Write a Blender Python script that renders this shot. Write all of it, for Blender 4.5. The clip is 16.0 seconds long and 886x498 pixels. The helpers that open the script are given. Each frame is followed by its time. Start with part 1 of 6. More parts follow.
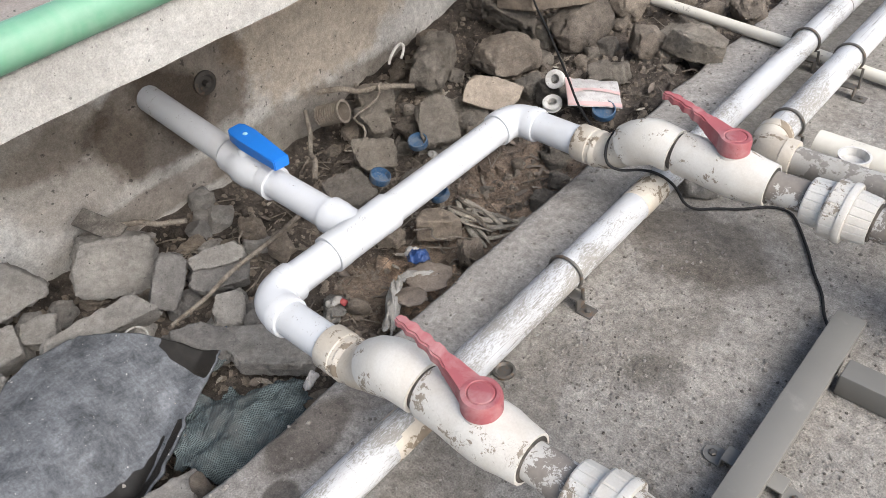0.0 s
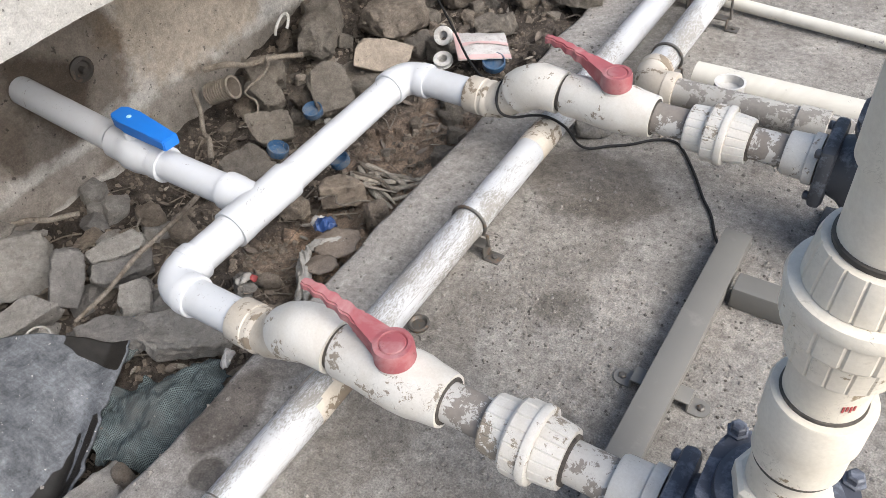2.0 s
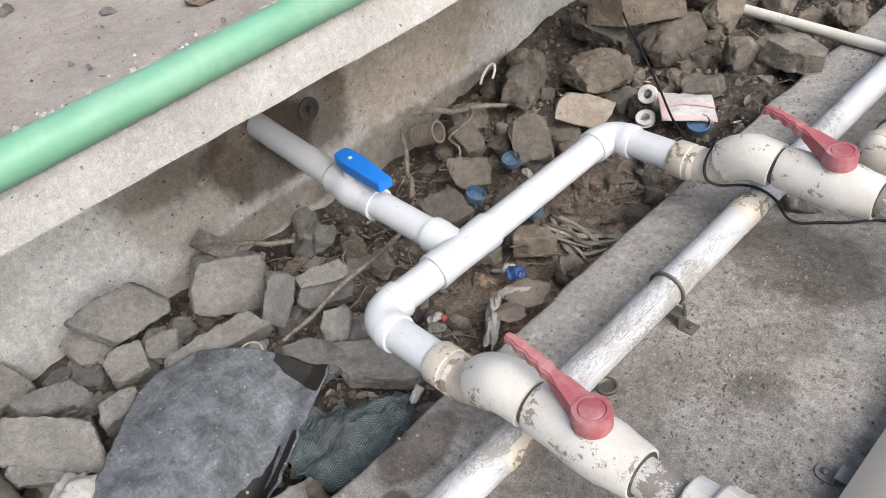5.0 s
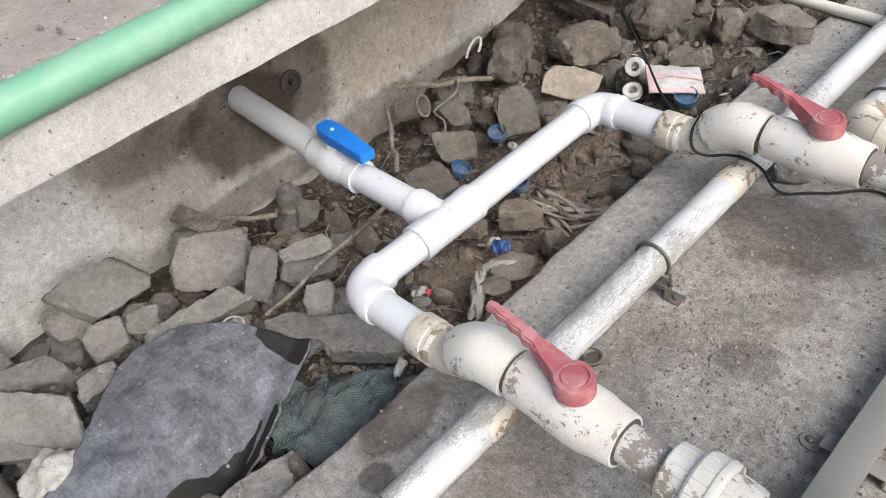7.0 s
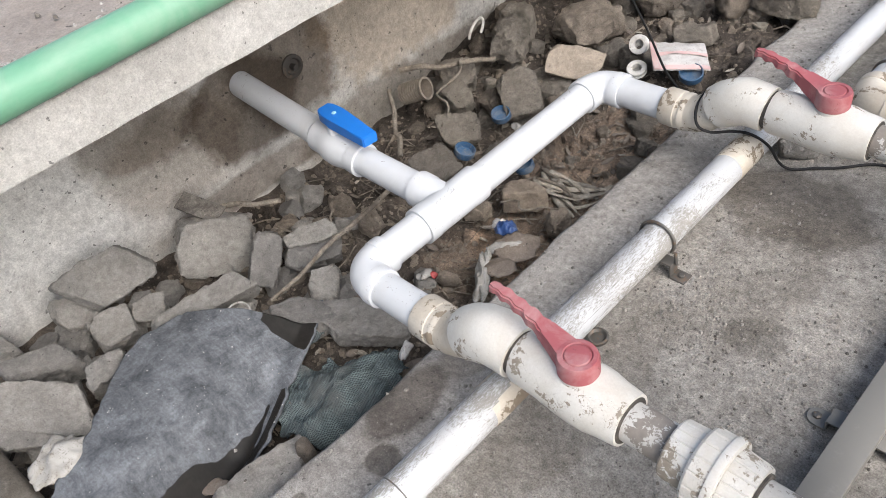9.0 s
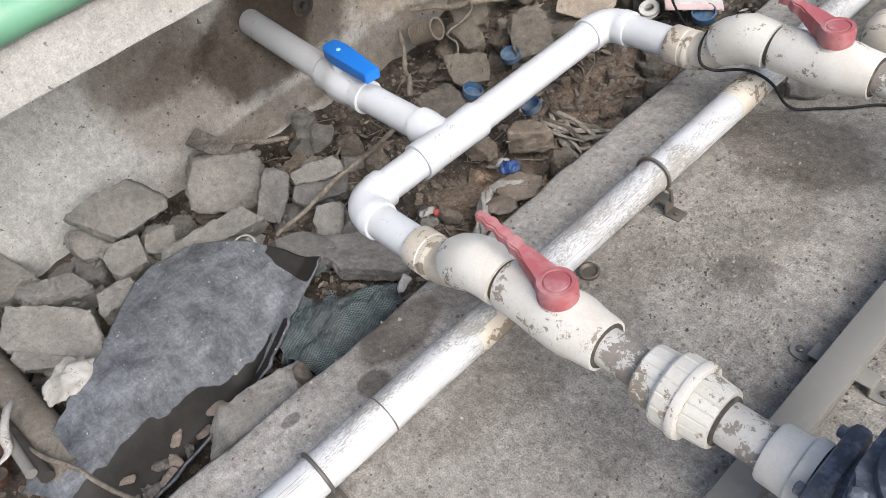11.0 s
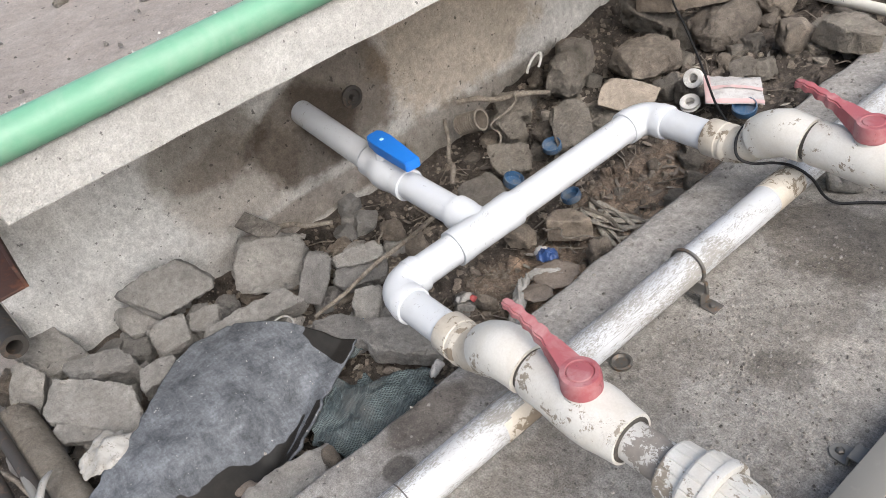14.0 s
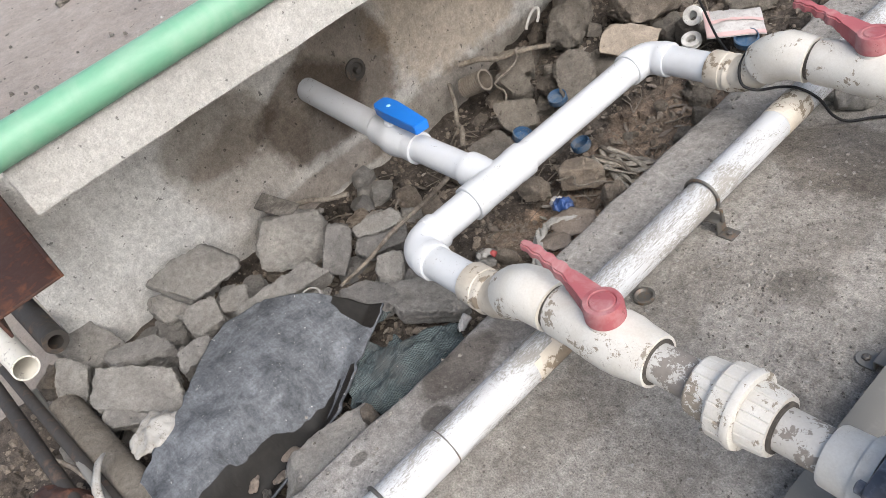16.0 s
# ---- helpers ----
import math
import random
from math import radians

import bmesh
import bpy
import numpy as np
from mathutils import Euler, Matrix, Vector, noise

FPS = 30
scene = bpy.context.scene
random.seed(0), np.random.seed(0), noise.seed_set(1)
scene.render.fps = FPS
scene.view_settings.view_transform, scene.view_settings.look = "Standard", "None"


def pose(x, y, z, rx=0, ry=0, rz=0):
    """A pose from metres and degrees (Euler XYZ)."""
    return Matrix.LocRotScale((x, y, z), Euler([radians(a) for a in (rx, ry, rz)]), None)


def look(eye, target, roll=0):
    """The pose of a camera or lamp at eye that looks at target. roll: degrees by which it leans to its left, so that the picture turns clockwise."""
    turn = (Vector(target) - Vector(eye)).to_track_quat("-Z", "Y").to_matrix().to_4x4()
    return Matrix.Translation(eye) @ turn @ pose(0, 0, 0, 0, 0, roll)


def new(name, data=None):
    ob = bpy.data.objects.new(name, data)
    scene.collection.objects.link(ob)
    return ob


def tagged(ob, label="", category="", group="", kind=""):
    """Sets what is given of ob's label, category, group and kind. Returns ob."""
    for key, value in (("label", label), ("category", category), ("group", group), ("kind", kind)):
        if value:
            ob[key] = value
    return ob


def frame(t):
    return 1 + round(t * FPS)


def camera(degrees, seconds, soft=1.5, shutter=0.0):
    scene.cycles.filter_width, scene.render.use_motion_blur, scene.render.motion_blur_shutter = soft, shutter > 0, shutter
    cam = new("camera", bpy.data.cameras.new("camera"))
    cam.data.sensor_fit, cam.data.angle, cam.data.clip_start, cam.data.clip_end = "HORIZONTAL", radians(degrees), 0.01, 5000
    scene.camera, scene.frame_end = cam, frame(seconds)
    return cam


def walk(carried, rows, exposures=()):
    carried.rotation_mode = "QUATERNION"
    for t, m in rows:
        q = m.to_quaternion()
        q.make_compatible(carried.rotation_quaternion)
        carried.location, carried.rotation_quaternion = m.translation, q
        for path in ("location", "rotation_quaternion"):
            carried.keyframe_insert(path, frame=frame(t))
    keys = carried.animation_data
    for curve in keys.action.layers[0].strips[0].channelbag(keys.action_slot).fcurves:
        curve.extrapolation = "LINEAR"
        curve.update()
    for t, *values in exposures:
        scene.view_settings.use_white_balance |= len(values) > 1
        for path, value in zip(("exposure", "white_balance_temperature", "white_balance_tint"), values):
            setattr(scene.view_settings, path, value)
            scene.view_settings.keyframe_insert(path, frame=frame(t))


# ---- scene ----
cam = camera(59.8, 16.0, soft=0.4)
METRES, EYE, TILT, LEAN, TURN = 0.555, 1.12, -41.71, 4.42, 41.33
ROWS = [
    (0.0, 0.0, 0.0, 0.0, 0.0, 0.0, 0.0),
    (0.5, 0.0091, -0.0023, -0.0163, -2.25, 0.04, 1.6),
    (1.0, 0.0385, -0.0184, -0.0364, -4.35, -0.83, 4.71),
    (1.5, 0.0668, -0.0218, -0.0378, -6.81, -1.92, 6.97),
    (2.0, 0.051, -0.0232, -0.0541, -6.04, -2.4, 6.2),
    (2.5, 0.0104, -0.0358, -0.081, -3.12, -3.87, 4.01),
    (3.0, -0.0331, -0.0512, -0.1111, 0.4, -5.35, 1.27),
    (3.5, -0.0395, -0.0527, -0.113, 2.56, -6.46, 0.37),
    (4.0, -0.042, -0.0537, -0.1026, 3.44, -6.5, 0.68),
    (4.5, -0.0469, -0.0659, -0.0758, 4.79, -5.74, 0.68),
    (5.0, -0.0764, -0.0869, 0.0234, 5.87, 0.89, 0.55),
    (7.5, -0.0492, -0.037, -0.036, 5.25, -0.71, 0.87),
    (8.0, -0.0491, -0.0392, -0.041, 5.91, -1.13, 0.6),
    (10.5, 0.0247, -0.0295, -0.0516, 5.57, -2.57, 3.84),
    (11.0, 0.0928, -0.0671, -0.1075, 8.28, -4.68, 1.03),
    (11.5, 0.1375, -0.0944, -0.1309, 12.05, -4.48, 0.08),
    (12.0, 0.1799, -0.1141, -0.1435, 12.31, -1.4, 1.31),
    (12.5, 0.1808, -0.1181, -0.1398, 12.57, -0.69, 1.23),
    (13.0, 0.1627, -0.1094, -0.125, 13.92, -0.28, -0.26),
    (13.5, 0.1631, -0.0867, -0.1056, 13.42, 1.02, -0.93),
    (14.0, 0.1769, -0.0829, -0.1012, 12.45, 1.61, -0.22),
    (14.5, 0.1837, -0.0884, -0.1242, 11.35, 1.21, 1.42),
    (15.0, 0.239, -0.1127, -0.1573, 14.5, 1.8, 9.91),
    (15.5, 0.2252, -0.1194, -0.1763, 12.73, 1.18, 9.25),
    (16.0, 0.1908, -0.131, -0.1861, 14.01, 0.11, 5.34),
]
walk(cam, [(t, pose(0, 0, EYE, TILT, LEAN, TURN) @ pose(METRES * x, METRES * y, METRES * z, 90 + pitch, roll, yaw)) for t, x, y, z, yaw, pitch, roll in ROWS])

# ---- light: an overcast day, soft light from above ----
world = bpy.data.worlds.new("overcast_sky")
scene.world = world
world.use_nodes = True
wn = world.node_tree.nodes
sky = wn.new("ShaderNodeTexSky")
sky.sky_type = "NISHITA"
sky.sun_disc = False
sky.sun_elevation, sky.sun_rotation = radians(42), radians(99)
sky.air_density, sky.dust_density, sky.ozone_density = 1.0, 4.0, 1.0
world.node_tree.links.new(sky.outputs[0], wn["Background"].inputs[0])
wn["Background"].inputs[1].default_value = 0.135
sun_data = bpy.data.lights.new("sun", "SUN")
sun_data.energy, sun_data.angle, sun_data.color = 2.8, radians(52), (0.975, 0.985, 1.0)
sun = new("sun", sun_data)
sun.matrix_world = look((3.9, -0.6, 3.5), (0, 0, 0))
scene.view_settings.exposure = 0.62


# ---- materials ----
def nodes_of(name):
    m = bpy.data.materials.new(name)
    m.use_nodes = True
    return m, m.node_tree.nodes, m.node_tree.links, m.node_tree.nodes["Principled BSDF"]


def coords(n, l, scale=(1, 1, 1), per_object=True):
    tc, mp = n.new("ShaderNodeTexCoord"), n.new("ShaderNodeMapping")
    mp.inputs["Scale"].default_value = scale
    l.new(tc.outputs["Object"], mp.inputs[0])
    if per_object:
        info, mul = n.new("ShaderNodeObjectInfo"), n.new("ShaderNodeMath")
        mul.operation = "MULTIPLY"
        mul.inputs[1].default_value = 37.0
        l.new(info.outputs["Random"], mul.inputs[0])
        l.new(mul.outputs[0], mp.inputs["Location"])
    return mp.outputs[0]


def noise_of(n, l, vec, scale, detail=6.0, rough=0.6, distort=0.0):
    t = n.new("ShaderNodeTexNoise")
    t.inputs["Scale"].default_value, t.inputs["Detail"].default_value = scale, detail
    t.inputs["Roughness"].default_value, t.inputs["Distortion"].default_value = rough, distort
    l.new(vec, t.inputs["Vector"])
    return t.outputs["Fac"]


def ramp_of(n, l, fac, lo, hi, a=(0, 0, 0), b=(1, 1, 1)):
    r = n.new("ShaderNodeValToRGB")
    r.color_ramp.elements[0].position, r.color_ramp.elements[1].position = lo, hi
    r.color_ramp.elements[0].color, r.color_ramp.elements[1].color = (*a, 1), (*b, 1)
    l.new(fac, r.inputs[0])
    return r.outputs[0]


def mix_of(n, l, fac, a, b, how="MIX"):
    m = n.new("ShaderNodeMix")
    m.data_type, m.blend_type = "RGBA", how
    for k, v in ((0, fac), (6, a), (7, b)):
        if isinstance(v, (int, float)):
            m.inputs[k].default_value = v
        elif isinstance(v, tuple):
            m.inputs[k].default_value = (*v, 1)
        else:
            l.new(v, m.inputs[k])
    return m.outputs[2]


def bump_of(n, l, height, strength, distance, bsdf, before=None):
    b = n.new("ShaderNodeBump")
    b.inputs["Strength"].default_value, b.inputs["Distance"].default_value = strength, distance
    l.new(height, b.inputs["Height"])
    if before:
        l.new(before, b.inputs["Normal"])
    l.new(b.outputs[0], bsdf.inputs["Normal"])
    return b.outputs[0]


def spot_of(n, l, vec, centre, radii, wobble=0.45, scale=9.0, edge=0.12):
    """1 inside an uneven patch round centre, 0 outside."""
    sub, div, ln = n.new("ShaderNodeVectorMath"), n.new("ShaderNodeVectorMath"), n.new("ShaderNodeVectorMath")
    sub.operation, div.operation, ln.operation = "SUBTRACT", "DIVIDE", "LENGTH"
    sub.inputs[1].default_value, div.inputs[1].default_value = centre, tuple(2 * c for c in radii)
    l.new(vec, sub.inputs[0]), l.new(sub.outputs[0], div.inputs[0]), l.new(div.outputs[0], ln.inputs[0])
    ns = noise_of(n, l, vec, scale, 4)
    ma = n.new("ShaderNodeMath")
    ma.operation = "MULTIPLY_ADD"
    ma.inputs[1].default_value = wobble
    l.new(ns, ma.inputs[0]), l.new(ln.outputs["Value"], ma.inputs[2])
    return ramp_of(n, l, ma.outputs[0], (1.0 + wobble - edge) / 2, (1.0 + wobble + edge) / 2, (1, 1, 1), (0, 0, 0))


def mineral(name, dark, light, big=3.0, fine=60.0, grit=0.5, rough=0.92, bump=0.5, dist=0.004, vary=True, spots=(), speck=None, pit=0.685, blotchy=0.75):
    """Concrete, stone, soil: large tone changes, fine grain, dark pits, and stains with centres of their own."""
    m, n, l, b = nodes_of(name)
    v = coords(n, l, per_object=vary)
    base = mix_of(n, l, ramp_of(n, l, noise_of(n, l, v, big, 8, 0.65, 0.4), 0.34, 0.68), dark, light)
    g = noise_of(n, l, v, fine, 9, 0.75)
    micro = noise_of(n, l, v, fine * 5, 4, 0.7)
    blotch = noise_of(n, l, v, big * 3.7, 5, 0.7, 0.8)
    base = mix_of(n, l, blotchy, base, ramp_of(n, l, blotch, 0.3, 0.7, (0.68, 0.67, 0.66), (1.25, 1.25, 1.24)), "MULTIPLY")
    base = mix_of(n, l, grit, base, ramp_of(n, l, g, 0.34, 0.66, (0.3, 0.29, 0.28), (1.5, 1.49, 1.47)), "MULTIPLY")
    base = mix_of(n, l, grit, base, ramp_of(n, l, micro, 0.3, 0.7, (0.32, 0.32, 0.32), (1.68, 1.68, 1.68)), "MULTIPLY")
    pits = noise_of(n, l, v, fine * 1.3, 3, 0.5)
    base = mix_of(n, l, ramp_of(n, l, pits, pit, pit + 0.035), base, tuple(c * 0.42 for c in dark))
    if speck:
        sp = noise_of(n, l, v, fine * 2.0, 2, 0.5, 0.8)
        base = mix_of(n, l, ramp_of(n, l, sp, 0.69, 0.74), base, speck)
    if vary:
        info = n.new("ShaderNodeObjectInfo")
        tone = ramp_of(n, l, info.outputs["Random"], 0.0, 1.0, (0.68, 0.675, 0.67), (1.14, 1.115, 1.075))
        base = mix_of(n, l, 1.0, base, tone, "MULTIPLY")
    rgh = ramp_of(n, l, g, 0.2, 0.8, (rough - 0.15,) * 3, (min(1, rough + 0.06),) * 3)
    for centre, radii, colour, amount, in_patch in spots:
        s = spot_of(n, l, v, centre, radii)
        k = mix_of(n, l, 1.0, s, (amount,) * 3, "MULTIPLY")
        base = mix_of(n, l, k, base, mix_of(n, l, 1.0, base, colour, "MULTIPLY"))
        if in_patch < 1:
            rgh = mix_of(n, l, k, rgh, (in_patch,) * 3)
    l.new(base, b.inputs["Base Color"])
    l.new(rgh, b.inputs["Roughness"])
    b.inputs["Specular IOR Level"].default_value = 0.3
    first = bump_of(n, l, noise_of(n, l, v, big * 5, 6, 0.7), bump, dist * 3, b)
    second = bump_of(n, l, mix_of(n, l, 0.35, g, pits), min(1, bump * 1.3), dist * 1.2, b, first)
    bump_of(n, l, micro, min(1, bump * 1.2), dist * 0.35, b, second)
    return m


def plastic(name, colour, rough=0.35, dirt=(0.35, 0.3, 0.24), dirty=0.25, scale=14.0, stretch=(1, 1, 1), marks=0.0, mark_colour=(0.3, 0.28, 0.26)):
    """Pipe plastic: dust in patches, and scratches or spots where marks is above 0."""
    m, n, l, b = nodes_of(name)
    v = coords(n, l, stretch)
    d = ramp_of(n, l, noise_of(n, l, v, scale, 7, 0.65, 0.5), 0.45, 0.8, (0, 0, 0), (dirty,) * 3)
    base = mix_of(n, l, d, colour, dirt)
    tint = ramp_of(n, l, noise_of(n, l, v, scale * 0.25, 3), 0.3, 0.7, (0.93, 0.93, 0.92), (1, 1, 1))
    base = mix_of(n, l, 1.0, base, tint, "MULTIPLY")
    if marks:
        sc = noise_of(n, l, v, scale * 7, 9, 0.68, 1.6)
        both = n.new("ShaderNodeMath")
        both.operation = "MULTIPLY_ADD"
        both.inputs[1].default_value = 0.5
        l.new(noise_of(n, l, v, scale * 1.3, 4, 0.6), both.inputs[0]), l.new(sc, both.inputs[2])
        base = mix_of(n, l, ramp_of(n, l, both.outputs[0], 0.97 - marks * 0.2, 0.995 - marks * 0.2), base, mark_colour)
        bump_of(n, l, sc, 0.25, 0.0006, b)
    l.new(base, b.inputs["Base Color"])
    rr = ramp_of(n, l, noise_of(n, l, v, scale * 2, 5), 0.3, 0.8, (rough,) * 3, (min(1, rough + 0.25),) * 3)
    l.new(rr, b.inputs["Roughness"])
    return m


def math_of(n, l, how, a, b=0.0, c=0.0):
    m = n.new("ShaderNodeMath")
    m.operation = how
    for k, v in enumerate((a, b, c)):
        if isinstance(v, (int, float)):
            m.inputs[k].default_value = v
        else:
            l.new(v, m.inputs[k])
    return m.outputs[0]


def peeled(name, colour, under, along, amount=0.5, dirt=(0.30, 0.25, 0.19), dirty=0.4, lines=0.6):
    """Old painted pipe: the coat is worn off in small flakes and long scratches along the pipe, with dust lying in patches."""
    m, n, l, b = nodes_of(name)

    def along_it(reach):
        st = [1.0, 1.0, 1.0]
        st["xyz".index(along)] = reach
        return coords(n, l, tuple(st))
    v = coords(n, l)
    patch = noise_of(n, l, along_it(0.45), 9, 6, 0.62, 0.5)
    flake = noise_of(n, l, along_it(0.3), 420, 10, 0.85, 0.2)
    both = math_of(n, l, "MULTIPLY_ADD", patch, 0.85, flake)
    cut = 1.205 - amount * 0.22
    bare = ramp_of(n, l, math_of(n, l, "MULTIPLY", both, 0.5), cut / 2, cut / 2 + 0.02)
    near = math_of(n, l, "ABSOLUTE", math_of(n, l, "SUBTRACT", noise_of(n, l, along_it(0.022), 85, 5, 0.55, 0.25), 0.5))
    line = ramp_of(n, l, near, 0.0025, 0.012, (lines,) * 3, (0, 0, 0))
    where = ramp_of(n, l, noise_of(n, l, along_it(0.3), 16, 5, 0.65), 0.44, 0.56)
    scratch = mix_of(n, l, 1.0, line, where, "MULTIPLY")
    shade = ramp_of(n, l, noise_of(n, l, along_it(0.2), 28, 8, 0.7), 0.3, 0.7, (0.84, 0.84, 0.85), (1.04, 1.04, 1.04))
    coat = mix_of(n, l, 1.0, colour, shade, "MULTIPLY")
    film = ramp_of(n, l, noise_of(n, l, v, 7, 8, 0.68, 0.4), 0.46, 0.74, (0, 0, 0), (dirty,) * 3)
    coat = mix_of(n, l, film, coat, dirt)
    tone = mix_of(n, l, noise_of(n, l, v, 90, 5), under, tuple(c * 0.6 for c in under))
    base = mix_of(n, l, scratch, mix_of(n, l, bare, coat, tone), tuple(c * 0.6 for c in under))
    l.new(base, b.inputs["Base Color"])
    l.new(ramp_of(n, l, bare, 0, 1, (0.48,) * 3, (0.85,) * 3), b.inputs["Roughness"])
    bump_of(n, l, mix_of(n, l, 0.5, ramp_of(n, l, bare, 0, 1, (1, 1, 1), (0, 0, 0)), flake), 0.4, 0.0012, b)
    return m


def flaked(name, coat, bare, dust, chips=0.4, dusty=0.5, scale=22.0):
    """Old painted fitting: a soft film of brown dust, ragged chips of the coat and a few hair scratches."""
    m, n, l, b = nodes_of(name)
    v = coords(n, l)
    patch = noise_of(n, l, v, scale * 0.5, 3, 0.55, 0.8)
    fine = noise_of(n, l, v, scale * 3.2, 10, 0.74, 0.5)
    both = math_of(n, l, "MULTIPLY_ADD", patch, 1.25, fine)
    cut = 1.40 - chips * 0.33
    chip = ramp_of(n, l, math_of(n, l, "MULTIPLY", both, 0.5), cut / 2, cut / 2 + 0.008)
    film = ramp_of(n, l, noise_of(n, l, v, scale * 0.45, 8, 0.66, 0.5), 0.40, 0.74, (0, 0, 0), (dusty,) * 3)
    base = mix_of(n, l, film, coat, dust)
    base = mix_of(n, l, 0.7, base, ramp_of(n, l, noise_of(n, l, v, scale * 9, 6, 0.75), 0.3, 0.7, (0.86, 0.85, 0.83), (1.06, 1.06, 1.05)), "MULTIPLY")
    near = math_of(n, l, "ABSOLUTE", math_of(n, l, "SUBTRACT", noise_of(n, l, v, scale * 1.1, 5, 0.6, 1.2), 0.5))
    hair = mix_of(n, l, 1.0, ramp_of(n, l, near, 0.001, 0.005, (0.7, 0.7, 0.7), (0, 0, 0)), ramp_of(n, l, patch, 0.50, 0.62), "MULTIPLY")
    base = mix_of(n, l, hair, base, tuple(c * 0.55 for c in bare))
    base = mix_of(n, l, chip, base, mix_of(n, l, noise_of(n, l, v, scale * 4, 5), bare, tuple(c * 0.62 for c in bare)))
    l.new(base, b.inputs["Base Color"])
    l.new(ramp_of(n, l, chip, 0, 1, (0.46,) * 3, (0.88,) * 3), b.inputs["Roughness"])
    bump_of(n, l, mix_of(n, l, 0.4, ramp_of(n, l, chip, 0, 1, (1, 1, 1), (0, 0, 0)), fine), 0.4, 0.0012, b)
    return m


def metal(name, colour, rough=0.5, metallic=0.0, worn=(0.3, 0.3, 0.32), amount=0.4, scale=25.0, bump=0.15):
    m, n, l, b = nodes_of(name)
    v = coords(n, l)
    a = noise_of(n, l, v, scale, 8, 0.7, 0.3)
    base = mix_of(n, l, ramp_of(n, l, a, 0.62 - amount * 0.2, 0.78 - amount * 0.15), colour, worn)
    base = mix_of(n, l, 0.5, base, ramp_of(n, l, noise_of(n, l, v, scale * 0.2, 4), 0.3, 0.7, (0.75, 0.75, 0.75), (1.15, 1.15, 1.12)), "MULTIPLY")
    l.new(base, b.inputs["Base Color"])
    l.new(ramp_of(n, l, a, 0.3, 0.8, (rough - 0.1,) * 3, (rough + 0.2,) * 3), b.inputs["Roughness"])
    b.inputs["Metallic"].default_value = metallic
    bump_of(n, l, a, bump, 0.001, b)
    return m


def woven(name):
    """Dark net cloth: fine crossing threads that fray and fade in patches, dust in the folds."""
    m, n, l, b = nodes_of(name)
    v = coords(n, l)
    threads = []
    for d, sc in (("X", 118.0), ("Y", 108.0)):
        w = n.new("ShaderNodeTexWave")
        w.bands_direction = d
        w.inputs["Scale"].default_value, w.inputs["Distortion"].default_value = sc, 2.2
        w.inputs["Detail"].default_value, w.inputs["Detail Scale"].default_value = 3.0, 1.6
        l.new(v, w.inputs["Vector"])
        threads.append(w.outputs["Fac"])
    grid = mix_of(n, l, 1.0, threads[0], threads[1], "LIGHTEN")
    fade = ramp_of(n, l, noise_of(n, l, v, 26, 6, 0.7), 0.36, 0.66)
    thread = mix_of(n, l, fade, (0.05, 0.068, 0.071), (0.18, 0.222, 0.224))
    base = mix_of(n, l, ramp_of(n, l, grid, 0.55, 1.0), (0.018, 0.026, 0.029), thread)
    base = mix_of(n, l, ramp_of(n, l, noise_of(n, l, v, 9, 7, 0.68), 0.5, 0.72), base, (0.085, 0.086, 0.082))
    l.new(base, b.inputs["Base Color"])
    b.inputs["Roughness"].default_value = 0.85
    bump_of(n, l, mix_of(n, l, 0.4, grid, noise_of(n, l, v, 60, 5)), 0.8, 0.003, b)
    return m


